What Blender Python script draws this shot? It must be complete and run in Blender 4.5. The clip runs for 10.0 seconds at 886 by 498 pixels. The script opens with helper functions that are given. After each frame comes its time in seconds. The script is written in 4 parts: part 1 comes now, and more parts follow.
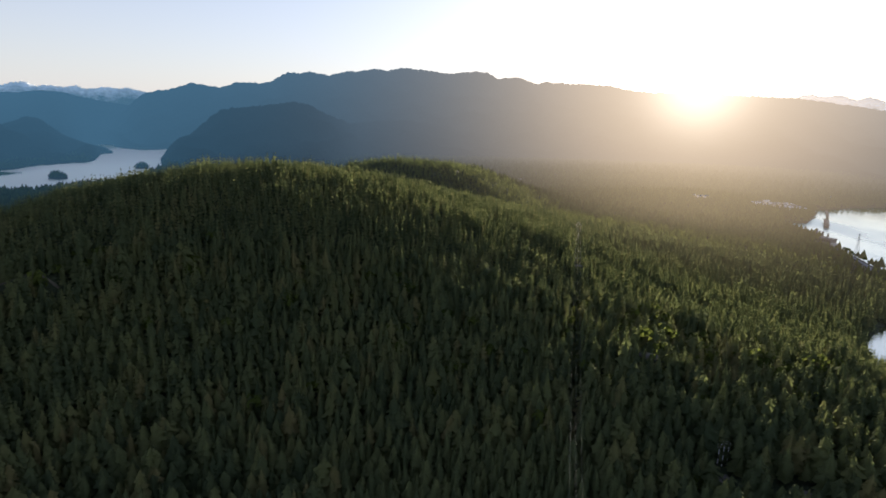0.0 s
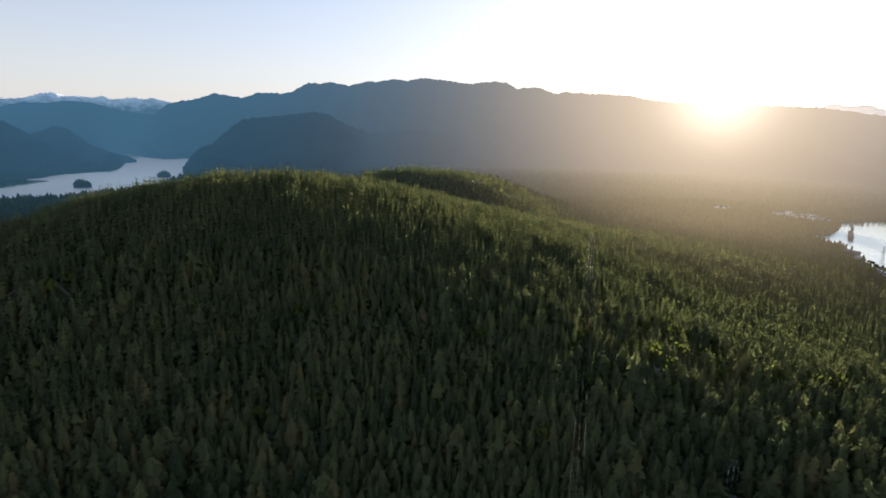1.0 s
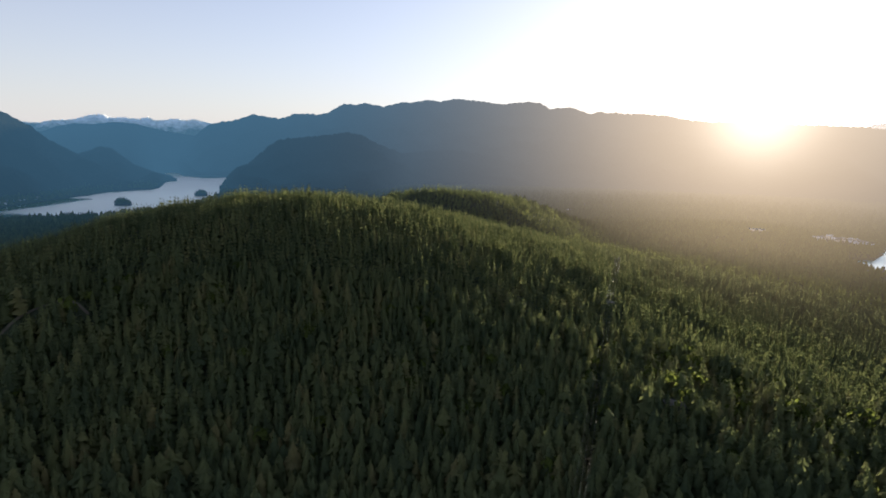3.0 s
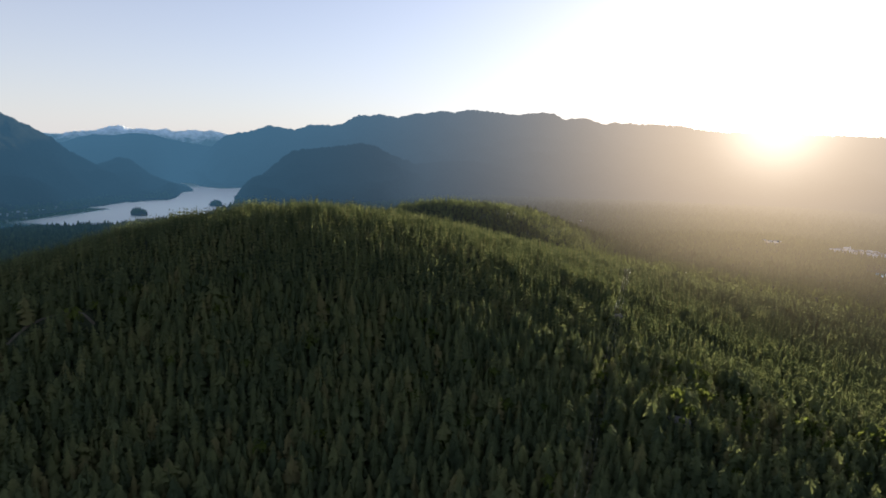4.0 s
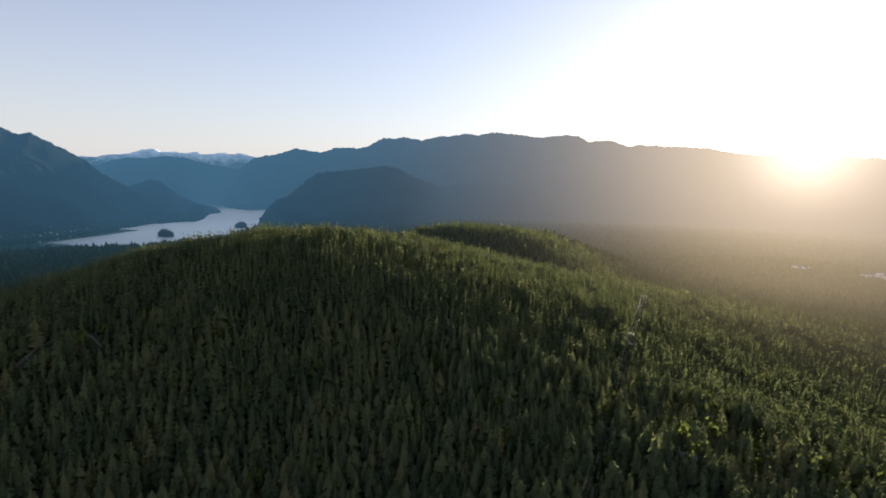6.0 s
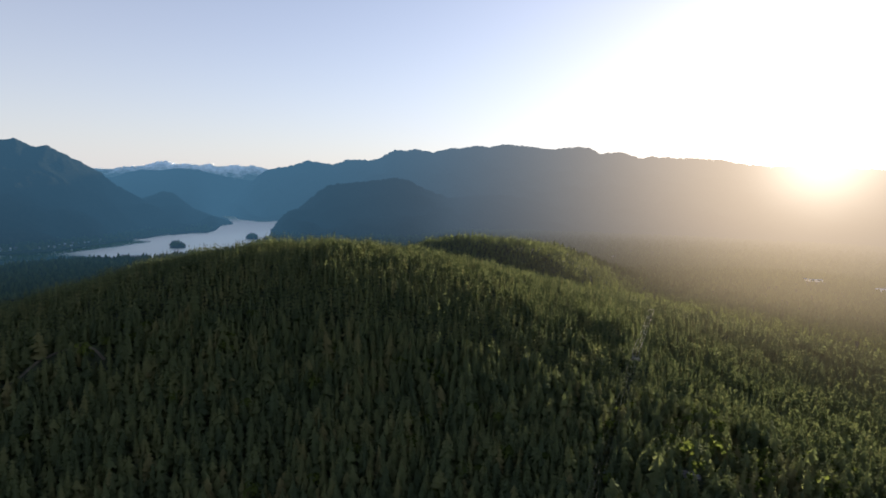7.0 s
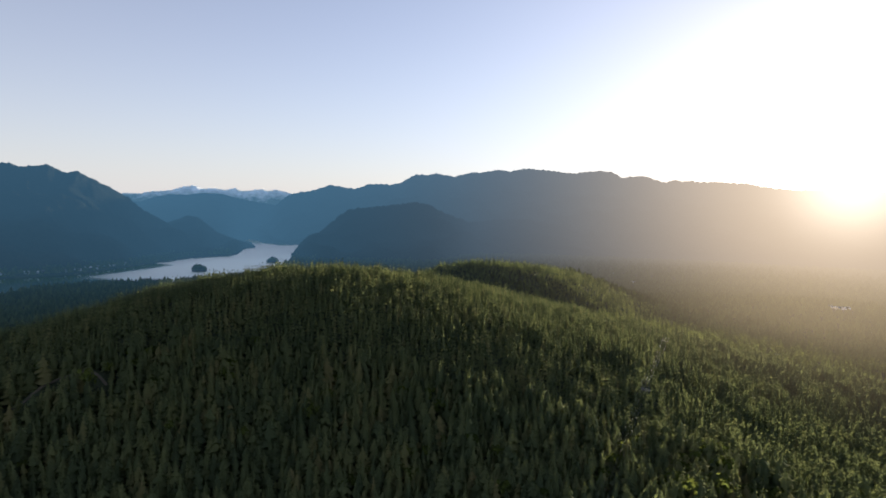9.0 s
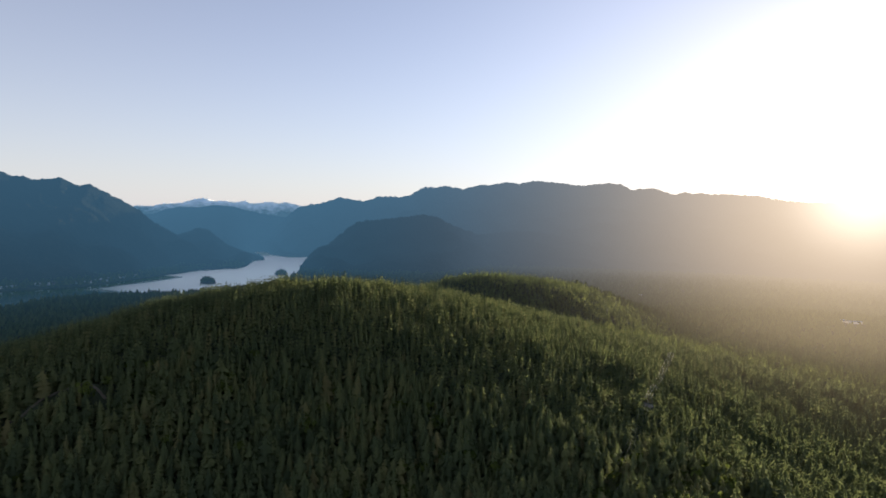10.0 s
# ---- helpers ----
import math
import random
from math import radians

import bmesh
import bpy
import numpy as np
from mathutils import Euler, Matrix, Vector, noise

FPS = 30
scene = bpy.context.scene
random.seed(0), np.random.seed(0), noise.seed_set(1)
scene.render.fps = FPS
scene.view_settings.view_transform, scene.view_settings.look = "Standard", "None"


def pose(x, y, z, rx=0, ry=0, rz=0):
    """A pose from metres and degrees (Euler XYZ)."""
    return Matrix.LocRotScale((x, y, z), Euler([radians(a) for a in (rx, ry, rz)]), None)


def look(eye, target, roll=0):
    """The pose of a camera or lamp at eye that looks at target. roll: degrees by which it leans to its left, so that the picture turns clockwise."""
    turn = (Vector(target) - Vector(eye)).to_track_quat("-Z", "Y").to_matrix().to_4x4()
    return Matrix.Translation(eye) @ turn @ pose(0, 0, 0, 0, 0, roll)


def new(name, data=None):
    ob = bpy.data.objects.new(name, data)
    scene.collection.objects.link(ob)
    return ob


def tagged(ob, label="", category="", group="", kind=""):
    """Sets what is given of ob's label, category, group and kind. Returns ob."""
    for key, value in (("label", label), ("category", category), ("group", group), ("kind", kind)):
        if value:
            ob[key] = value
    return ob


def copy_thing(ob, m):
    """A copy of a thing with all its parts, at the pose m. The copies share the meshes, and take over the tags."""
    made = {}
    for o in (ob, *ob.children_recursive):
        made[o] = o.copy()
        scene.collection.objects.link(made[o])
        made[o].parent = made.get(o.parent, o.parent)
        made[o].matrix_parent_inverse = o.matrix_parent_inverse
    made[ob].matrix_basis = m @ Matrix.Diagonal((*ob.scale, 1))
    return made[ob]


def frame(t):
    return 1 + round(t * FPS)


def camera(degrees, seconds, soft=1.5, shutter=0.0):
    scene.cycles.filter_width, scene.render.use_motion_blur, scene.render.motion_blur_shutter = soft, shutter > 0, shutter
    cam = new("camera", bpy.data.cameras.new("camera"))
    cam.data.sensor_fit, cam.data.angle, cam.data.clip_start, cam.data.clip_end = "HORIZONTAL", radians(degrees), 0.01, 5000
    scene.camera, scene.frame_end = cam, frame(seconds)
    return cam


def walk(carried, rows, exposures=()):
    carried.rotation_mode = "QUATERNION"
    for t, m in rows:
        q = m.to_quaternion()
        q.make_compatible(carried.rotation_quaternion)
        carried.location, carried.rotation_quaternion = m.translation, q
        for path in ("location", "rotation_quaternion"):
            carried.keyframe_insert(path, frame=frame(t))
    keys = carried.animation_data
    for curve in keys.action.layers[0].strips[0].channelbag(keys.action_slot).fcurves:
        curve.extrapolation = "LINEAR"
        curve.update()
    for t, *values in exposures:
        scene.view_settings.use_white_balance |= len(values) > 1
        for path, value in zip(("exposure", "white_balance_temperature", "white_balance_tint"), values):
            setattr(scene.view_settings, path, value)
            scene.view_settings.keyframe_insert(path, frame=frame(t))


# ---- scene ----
cam = camera(73.8, 10.0, soft=1.75)
# seconds, eye, target, lean; metres over the sea
PATH = [
    (0.0, (0.00, 0.00, 225.00), (-0.00, 975.61, 5.50), 1.437),
    (0.5, (4.90, 1.77, 225.47), (-11.80, 978.84, 13.22), 1.434),
    (1.0, (9.70, 3.49, 226.01), (-23.32, 981.70, 21.02), 1.431),
    (1.5, (14.41, 5.18, 226.62), (-34.37, 984.24, 28.97), 1.428),
    (2.0, (19.04, 6.85, 227.29), (-44.83, 986.52, 37.12), 1.425),
    (2.5, (23.60, 8.49, 228.03), (-54.63, 988.57, 45.49), 1.422),
    (3.0, (28.10, 10.12, 228.81), (-63.75, 990.45, 54.10), 1.419),
    (3.5, (32.55, 11.75, 229.64), (-72.22, 992.18, 62.97), 1.416),
    (4.0, (36.95, 13.37, 230.50), (-80.09, 993.78, 72.09), 1.413),
    (4.5, (41.32, 15.01, 231.40), (-87.45, 995.28, 81.45), 1.410),
    (5.0, (45.66, 16.66, 232.32), (-94.38, 996.67, 91.05), 1.407),
    (5.5, (49.99, 18.33, 233.26), (-100.99, 997.96, 100.86), 1.404),
    (6.0, (54.31, 20.03, 234.21), (-107.34, 999.14, 110.86), 1.401),
    (6.5, (58.64, 21.77, 235.16), (-113.53, 1000.21, 121.03), 1.398),
    (7.0, (62.97, 23.56, 236.12), (-119.59, 1001.15, 131.35), 1.395),
    (7.5, (67.32, 25.39, 237.07), (-125.53, 1001.98, 141.79), 1.392),
    (8.0, (71.70, 27.28, 238.00), (-131.33, 1002.70, 152.34), 1.389),
    (8.5, (76.12, 29.24, 238.92), (-136.91, 1003.33, 162.97), 1.386),
    (9.0, (80.59, 31.27, 239.80), (-142.10, 1003.91, 173.68), 1.383),
    (9.5, (85.11, 33.37, 240.66), (-146.70, 1004.51, 184.47), 1.381),
    (10.0, (89.70, 35.57, 241.47), (-150.42, 1005.21, 195.34), 1.378),
]
walk(cam, [(t, look(eye, target, roll)) for t, eye, target, roll in PATH])

# ---- light: a low sun just over the far ridge, clear hazy sky ----
SUN_AZ, SUN_EL = 22.0, 6.2         # degrees to the right of +y, degrees up
SUN_WAY = Vector((math.sin(radians(SUN_AZ)) * math.cos(radians(3.6)),
                  math.cos(radians(SUN_AZ)) * math.cos(radians(3.6)), math.sin(radians(3.6))))
scene.view_settings.exposure = 1.25
world = bpy.data.worlds.new("sky")
scene.world = world
world.use_nodes = True
wt = world.node_tree
wt.nodes.clear()


def link(tree, a, b):
    tree.links.new(a, b)


def node(tree, kind, **values):
    n = tree.nodes.new(kind)
    for key, value in values.items():
        n.inputs[key].default_value = value
    return n


def math_node(tree, op, a, b=None, clamp=False):
    n = tree.nodes.new("ShaderNodeMath")
    n.operation, n.use_clamp = op, clamp
    for slot, v in ((0, a), (1, b)):
        if v is None:
            continue
        if isinstance(v, (int, float)):
            n.inputs[slot].default_value = v
        else:
            tree.links.new(v, n.inputs[slot])
    return n.outputs[0]


def vec_node(tree, op, a, b=None):
    n = tree.nodes.new("ShaderNodeVectorMath")
    n.operation = op
    for slot, v in ((0, a), (1, b)):
        if v is None:
            continue
        if isinstance(v, (tuple, Vector)):
            n.inputs[slot].default_value = v
        else:
            tree.links.new(v, n.inputs[slot])
    return n


def mix_node(tree, fac, a, b, kind="MIX"):
    n = tree.nodes.new("ShaderNodeMix")
    n.data_type, n.blend_type = "RGBA", kind
    for slot, v in ((0, fac), (6, a), (7, b)):
        if isinstance(v, (int, float)):
            n.inputs[slot].default_value = v
        elif isinstance(v, tuple):
            n.inputs[slot].default_value = (*v, 1)[:4]
        else:
            tree.links.new(v, n.inputs[slot])
    return n.outputs[2]


sky = wt.nodes.new("ShaderNodeTexSky")
sky.sky_type, sky.sun_disc = "NISHITA", False
sky.sun_elevation, sky.sun_rotation = radians(SUN_EL), radians(SUN_AZ)
sky.altitude, sky.air_density, sky.dust_density, sky.ozone_density = 200, 0.9, 0.35, 2.0
way = vec_node(wt, "NORMALIZE", wt.nodes.new("ShaderNodeTexCoord").outputs["Generated"]).outputs[0]
toward = vec_node(wt, "DOT_PRODUCT", way, tuple(SUN_WAY)).outputs["Value"]
toward = math_node(wt, "MAXIMUM", toward, 0.0)
wide = math_node(wt, "MULTIPLY", math_node(wt, "POWER", toward, 9.0), 0.17)
close = math_node(wt, "MULTIPLY", math_node(wt, "POWER", toward, 120.0), 1.2)
core = math_node(wt, "MULTIPLY", math_node(wt, "POWER", toward, 4000.0), 11.0)
glow = math_node(wt, "ADD", math_node(wt, "ADD", wide, close), core)
SKY_STRENGTH = 0.08
aureole = mix_node(wt, 1.0, glow, (1.0, 0.96, 0.90), "MULTIPLY")
base_sky = mix_node(wt, 1.0, sky.outputs[0], (SKY_STRENGTH * 1.10, SKY_STRENGTH, SKY_STRENGTH * 1.16), "MULTIPLY")
# pale haze lying along the whole horizon
up = wt.nodes.new("ShaderNodeSeparateXYZ")
link(wt, way, up.inputs[0])
height = math_node(wt, "MAXIMUM", up.outputs["Z"], 0.0)
thin = math_node(wt, "EXPONENT", math_node(wt, "MULTIPLY", height, -1.7))
dense = math_node(wt, "EXPONENT", math_node(wt, "MULTIPLY", height, -7.0))
pale = mix_node(wt, 1.0, thin, (0.238, 0.230, 0.252), "MULTIPLY")
milky = mix_node(wt, 1.0, dense, (0.13, 0.14, 0.145), "MULTIPLY")
veiled = mix_node(wt, math_node(wt, "MULTIPLY", dense, 0.85), base_sky, (0.0, 0.0, 0.0))
whole = mix_node(wt, 1.0, mix_node(wt, 1.0, veiled, aureole, "ADD"), mix_node(wt, 1.0, pale, milky, "ADD"), "ADD")
bg = node(wt, "ShaderNodeBackground", Strength=0.745)
link(wt, whole, bg.inputs["Color"])
link(wt, bg.outputs[0], wt.nodes.new("ShaderNodeOutputWorld").inputs["Surface"])

sun_data = bpy.data.lights.new("sun", "SUN")
sun_data.energy, sun_data.angle, sun_data.color = 5.0, radians(0.6), (1.0, 0.87, 0.64)
sun = new("sun", sun_data)
sun.matrix_world = look((600, 1500, 900), (600 - math.sin(radians(SUN_AZ)) * 1000, 1500 - math.cos(radians(SUN_AZ)) * 1000,
                                           900 - math.tan(radians(SUN_EL)) * 1000))


# ---- materials ----
def material(name):
    m = bpy.data.materials.new(name)
    m.use_nodes = True
    t = m.node_tree
    t.nodes.clear()
    return m, t, t.nodes.new("ShaderNodeOutputMaterial")


def noise_tex(t, scale, detail=4.0, vector=None, rough=0.55):
    n = node(t, "ShaderNodeTexNoise", Scale=scale, Detail=detail, Roughness=rough)
    link(t, vector or t.nodes.new("ShaderNodeTexCoord").outputs["Object"], n.inputs["Vector"])
    return n.outputs["Fac"]


def ramp(t, value, stops):
    r = t.nodes.new("ShaderNodeValToRGB")
    while len(r.color_ramp.elements) < len(stops):
        r.color_ramp.elements.new(0.5)
    for e, (at, colour) in zip(r.color_ramp.elements, stops):
        e.position, e.color = at, (*colour, 1)
    link(t, value, r.inputs[0])
    return r.outputs[0]


def bump(t, height, strength, distance):
    b = node(t, "ShaderNodeBump", Strength=strength, Distance=distance)
    link(t, height, b.inputs["Height"])
    return b.outputs[0]


# fixed point by the flight from which the painted haze thickens
HAZE_FROM = (45.0, 18.0, 232.0)


def with_painted_haze(t, shader, hide=0.8):
    """Haze painted on the surface as emission from about 700 m out: blue away from the sun, warm towards it, thicker
    with distance; the surface's own colour is blackened to match.
    """
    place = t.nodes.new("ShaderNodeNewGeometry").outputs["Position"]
    off = vec_node(t, "SUBTRACT", place, HAZE_FROM).outputs[0]
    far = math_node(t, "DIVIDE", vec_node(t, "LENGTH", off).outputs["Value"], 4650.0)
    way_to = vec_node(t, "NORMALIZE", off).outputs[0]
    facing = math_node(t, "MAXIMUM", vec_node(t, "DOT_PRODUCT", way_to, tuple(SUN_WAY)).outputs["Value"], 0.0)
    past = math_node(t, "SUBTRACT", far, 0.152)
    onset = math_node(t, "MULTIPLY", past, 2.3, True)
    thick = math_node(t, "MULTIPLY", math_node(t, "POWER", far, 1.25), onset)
    # sunward haze and the sun's glare, painted on as warm emission
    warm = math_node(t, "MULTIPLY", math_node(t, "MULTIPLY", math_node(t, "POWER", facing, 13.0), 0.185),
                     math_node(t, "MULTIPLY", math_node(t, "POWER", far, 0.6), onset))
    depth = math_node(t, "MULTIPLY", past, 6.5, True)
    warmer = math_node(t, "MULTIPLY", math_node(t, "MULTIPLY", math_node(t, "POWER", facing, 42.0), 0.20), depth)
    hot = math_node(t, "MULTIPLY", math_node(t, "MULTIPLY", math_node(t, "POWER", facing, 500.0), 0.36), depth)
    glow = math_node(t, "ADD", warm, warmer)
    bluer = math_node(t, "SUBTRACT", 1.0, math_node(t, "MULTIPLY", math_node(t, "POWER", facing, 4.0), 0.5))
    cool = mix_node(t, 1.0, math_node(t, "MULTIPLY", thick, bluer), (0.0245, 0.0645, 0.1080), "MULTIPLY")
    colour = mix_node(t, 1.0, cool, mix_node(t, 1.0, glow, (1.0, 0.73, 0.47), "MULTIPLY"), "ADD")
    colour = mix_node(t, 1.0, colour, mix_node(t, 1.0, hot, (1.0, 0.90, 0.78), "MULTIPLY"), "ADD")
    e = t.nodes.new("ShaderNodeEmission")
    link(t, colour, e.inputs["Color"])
    # blacken the surface's own shading under the painted haze
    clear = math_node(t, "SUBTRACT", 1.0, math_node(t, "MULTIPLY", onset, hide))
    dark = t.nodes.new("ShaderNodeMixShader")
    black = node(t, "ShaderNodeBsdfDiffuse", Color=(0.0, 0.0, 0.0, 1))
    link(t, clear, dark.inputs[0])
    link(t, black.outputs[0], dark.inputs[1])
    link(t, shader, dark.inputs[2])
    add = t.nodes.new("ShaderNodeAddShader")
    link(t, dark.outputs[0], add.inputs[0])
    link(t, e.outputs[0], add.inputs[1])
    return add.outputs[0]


def foliage(name, stops, through_colour, amount=0.35, distant=False):
    """Leaves whose colour runs from tree to tree along the stops, with fine grain, a waxy gloss, and that let light through."""
    m, t, out = material(name)
    attr = t.nodes.new("ShaderNodeAttribute")
    attr.attribute_name = "tint"
    grain = noise_tex(t, 0.8, 4.0, rough=0.7)
    both = math_node(t, "ADD", math_node(t, "MULTIPLY", attr.outputs["Fac"], 0.8), math_node(t, "MULTIPLY", math_node(t, "SUBTRACT", grain, 0.5), 0.7), True)
    colour = ramp(t, both, stops)
    p = node(t, "ShaderNodeBsdfPrincipled", Roughness=0.85)
    p.inputs["Specular IOR Level"].default_value = 0.02
    link(t, colour, p.inputs["Base Color"])
    tr = t.nodes.new("ShaderNodeBsdfTranslucent")
    # sprays of needles scatter light as the whole crown does: lean the facets' normals towards the crown's outward way
    outward = t.nodes.new("ShaderNodeAttribute")
    outward.attribute_name = "outward"
    turned = t.nodes.new("ShaderNodeVectorTransform")
    turned.vector_type, turned.convert_from, turned.convert_to = "NORMAL", "OBJECT", "WORLD"
    link(t, outward.outputs["Vector"], turned.inputs[0])
    facet = t.nodes.new("ShaderNodeNewGeometry").outputs["Normal"]
    lean = vec_node(t, "NORMALIZE", vec_node(t, "ADD", turned.outputs[0], vec_node(t, "MULTIPLY", facet, (0.9, 0.9, 0.9)).outputs[0]).outputs[0]).outputs[0]
    link(t, lean, p.inputs["Normal"])
    link(t, lean, tr.inputs["Normal"])
    link(t, mix_node(t, both, tuple(c * 0.55 for c in through_colour), through_colour), tr.inputs["Color"])
    mix = node(t, "ShaderNodeMixShader", Fac=amount)
    link(t, p.outputs[0], mix.inputs[1])
    link(t, tr.outputs[0], mix.inputs[2])
    # distant trees get haze painted over their leaves as emission
    link(t, with_painted_haze(t, mix.outputs[0]) if distant else mix.outputs[0], out.inputs["Surface"])
    return m


NEEDLE_STOPS = [(0.0, (0.078, 0.104, 0.054)), (0.35, (0.130, 0.155, 0.070)), (0.62, (0.180, 0.190, 0.078)), (0.85, (0.224, 0.186, 0.084))]
NEEDLES = foliage("needles", NEEDLE_STOPS, (0.36, 0.405, 0.165), 0.46)
# the same needles with painted haze, for the hilltop
HAZED_NEEDLES = foliage("hazed_needles", NEEDLE_STOPS, (0.36, 0.405, 0.165), 0.46, True)
LEAVES = foliage("leaves", [(0.0, (0.052, 0.076, 0.018)), (0.8, (0.105, 0.130, 0.030))], (0.24, 0.29, 0.07), 0.45)
FAR_STOPS = [(0.0, (0.070, 0.100, 0.046)), (0.4, (0.112, 0.146, 0.060)), (0.8, (0.155, 0.180, 0.072))]
# needles farther off, also glowing with painted haze
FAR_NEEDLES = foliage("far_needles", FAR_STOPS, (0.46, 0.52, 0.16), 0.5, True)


def bark_material():
    m, t, out = material("bark")
    p = node(t, "ShaderNodeBsdfPrincipled", Roughness=0.9)
    link(t, ramp(t, noise_tex(t, 3.0, 5), [(0.3, (0.05, 0.035, 0.025)), (0.7, (0.14, 0.11, 0.085))]), p.inputs["Base Color"])
    link(t, p.outputs[0], out.inputs["Surface"])
    return m


def ground_material():
    m, t, out = material("forest_floor")
    p = node(t, "ShaderNodeBsdfPrincipled", Roughness=0.9)
    coarse, fine = noise_tex(t, 0.012, 5), noise_tex(t, 0.11, 6, rough=0.7)
    both = math_node(t, "ADD", math_node(t, "MULTIPLY", coarse, 0.45), math_node(t, "MULTIPLY", fine, 0.55))
    link(t, ramp(t, both, [(0.32, (0.040, 0.056, 0.024)), (0.55, (0.068, 0.088, 0.034)), (0.75, (0.110, 0.120, 0.052))]), p.inputs["Base Color"])
    link(t, bump(t, fine, 1.0, 12.0), p.inputs["Normal"])
    # far ground glows with painted haze
    link(t, with_painted_haze(t, p.outputs[0]), out.inputs["Surface"])
    return m


def mountain_material(name, snow_line, hide):
    """Dark conifer slopes; patches of old snow over the snow line; haze painted over both as emission."""
    m, t, out = material(name)
    p = node(t, "ShaderNodeBsdfPrincipled", Roughness=0.9)
    coarse, fine = noise_tex(t, 0.006, 6), noise_tex(t, 0.06, 6, rough=0.75)
    both = math_node(t, "ADD", math_node(t, "MULTIPLY", coarse, 0.5), math_node(t, "MULTIPLY", fine, 0.5))
    colour = ramp(t, both, [(0.34, (0.016, 0.026, 0.016)), (0.55, (0.042, 0.056, 0.030)), (0.72, (0.080, 0.085, 0.055))])
    z = t.nodes.new("ShaderNodeSeparateXYZ")
    link(t, t.nodes.new("ShaderNodeNewGeometry").outputs["Position"], z.inputs[0])
    high = math_node(t, "ADD", z.outputs["Z"], math_node(t, "MULTIPLY", noise_tex(t, 0.016, 6, rough=0.75), 190.0))
    cover = math_node(t, "MULTIPLY", math_node(t, "SUBTRACT", high, snow_line), 1.0 / 85.0, True)
    link(t, mix_node(t, cover, colour, (0.95, 0.94, 0.94)), p.inputs["Base Color"])
    link(t, bump(t, fine, 1.0, 18.0), p.inputs["Normal"])
    link(t, with_painted_haze(t, p.outputs[0], hide), out.inputs["Surface"])
    return m


def water_material():
    m, t, out = material("sea_water")
    deep = node(t, "ShaderNodeBsdfDiffuse", Color=(0.012, 0.024, 0.030, 1))
    shine = node(t, "ShaderNodeBsdfGlossy", Color=(0.94, 1.0, 0.93, 1))
    streaks = node(t, "ShaderNodeMapping", Scale=(0.0035, 0.0012, 1.0), Rotation=(0, 0, 0.6))
    link(t, t.nodes.new("ShaderNodeTexCoord").outputs["Object"], streaks.inputs["Vector"])
    calm = noise_tex(t, 1.0, 4, streaks.outputs[0])
    # wind ruffles the open inlet; the bay, and a lee under the western shore, lie calmer
    east = t.nodes.new("ShaderNodeSeparateXYZ")
    link(t, t.nodes.new("ShaderNodeTexCoord").outputs["Object"], east.inputs[0])
    shelter = math_node(t, "MULTIPLY", math_node(t, "ADD", east.outputs["X"], 600.0), 1.0 / 1300.0, True)
    west = math_node(t, "MULTIPLY", math_node(t, "SUBTRACT", -1410.0, east.outputs["X"]), 1.0 / 60.0, True)
    south = math_node(t, "MULTIPLY", math_node(t, "SUBTRACT", east.outputs["Y"], 1150.0), 1.0 / 200.0, True)
    north = math_node(t, "MULTIPLY", math_node(t, "SUBTRACT", 2080.0, east.outputs["Y"]), 1.0 / 60.0, True)
    lee = math_node(t, "MULTIPLY", math_node(t, "MULTIPLY", west, south), north)
    mouth = math_node(t, "MULTIPLY", math_node(t, "SUBTRACT", 1660.0, east.outputs["Y"]), 1.0 / 130.0, True)
    mouth = math_node(t, "MULTIPLY", mouth, math_node(t, "MULTIPLY", math_node(t, "SUBTRACT", -900.0, east.outputs["X"]), 1.0 / 100.0, True))
    lee = math_node(t, "MAXIMUM", lee, mouth)
    shelter = math_node(t, "MAXIMUM", shelter, lee)
    streaky = math_node(t, "MULTIPLY", math_node(t, "SUBTRACT", calm, 0.36), 3.2, True)
    streaky = math_node(t, "MULTIPLY", streaky, math_node(t, "SUBTRACT", 1.0, math_node(t, "MULTIPLY", lee, 0.8)))
    ruffled = math_node(t, "SUBTRACT", 0.34, math_node(t, "MULTIPLY", shelter, 0.27))
    link(t, math_node(t, "ADD", ruffled, math_node(t, "MULTIPLY", streaky, 0.32)), shine.inputs["Roughness"])
    waves = noise_tex(t, 0.25, 4)
    normal = bump(t, waves, 0.08, 0.4)
    link(t, normal, shine.inputs["Normal"])
    fresnel = node(t, "ShaderNodeFresnel", IOR=1.5)
    gloss = math_node(t, "POWER", fresnel.outputs[0], 0.22)
    mix = t.nodes.new("ShaderNodeMixShader")
    link(t, gloss, mix.inputs[0])
    link(t, deep.outputs[0], mix.inputs[1])
    link(t, shine.outputs[0], mix.inputs[2])
    link(t, mix.outputs[0], out.inputs["Surface"])
    return m


def plain(name, colour, rough=0.7, metal=0.0, vary=0.25, scale=0.6, distant=0.0):
    m, t, out = material(name)
    p = node(t, "ShaderNodeBsdfPrincipled", Roughness=rough, Metallic=metal)
    low = tuple(c * (1 - vary) for c in colour)
    link(t, ramp(t, noise_tex(t, scale, 5), [(0.3, low), (0.7, colour)]), p.inputs["Base Color"])
    # a distant above zero paints haze over the colour as emission
    link(t, with_painted_haze(t, p.outputs[0], distant) if distant else p.outputs[0], out.inputs["Surface"])
    return m


BARK, GROUND, WATER = bark_material(), ground_material(), water_material()
# second figure: how far the painted haze blackens the slope's own colour
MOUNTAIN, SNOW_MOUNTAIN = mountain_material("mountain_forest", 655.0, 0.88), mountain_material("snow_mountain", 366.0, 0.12)
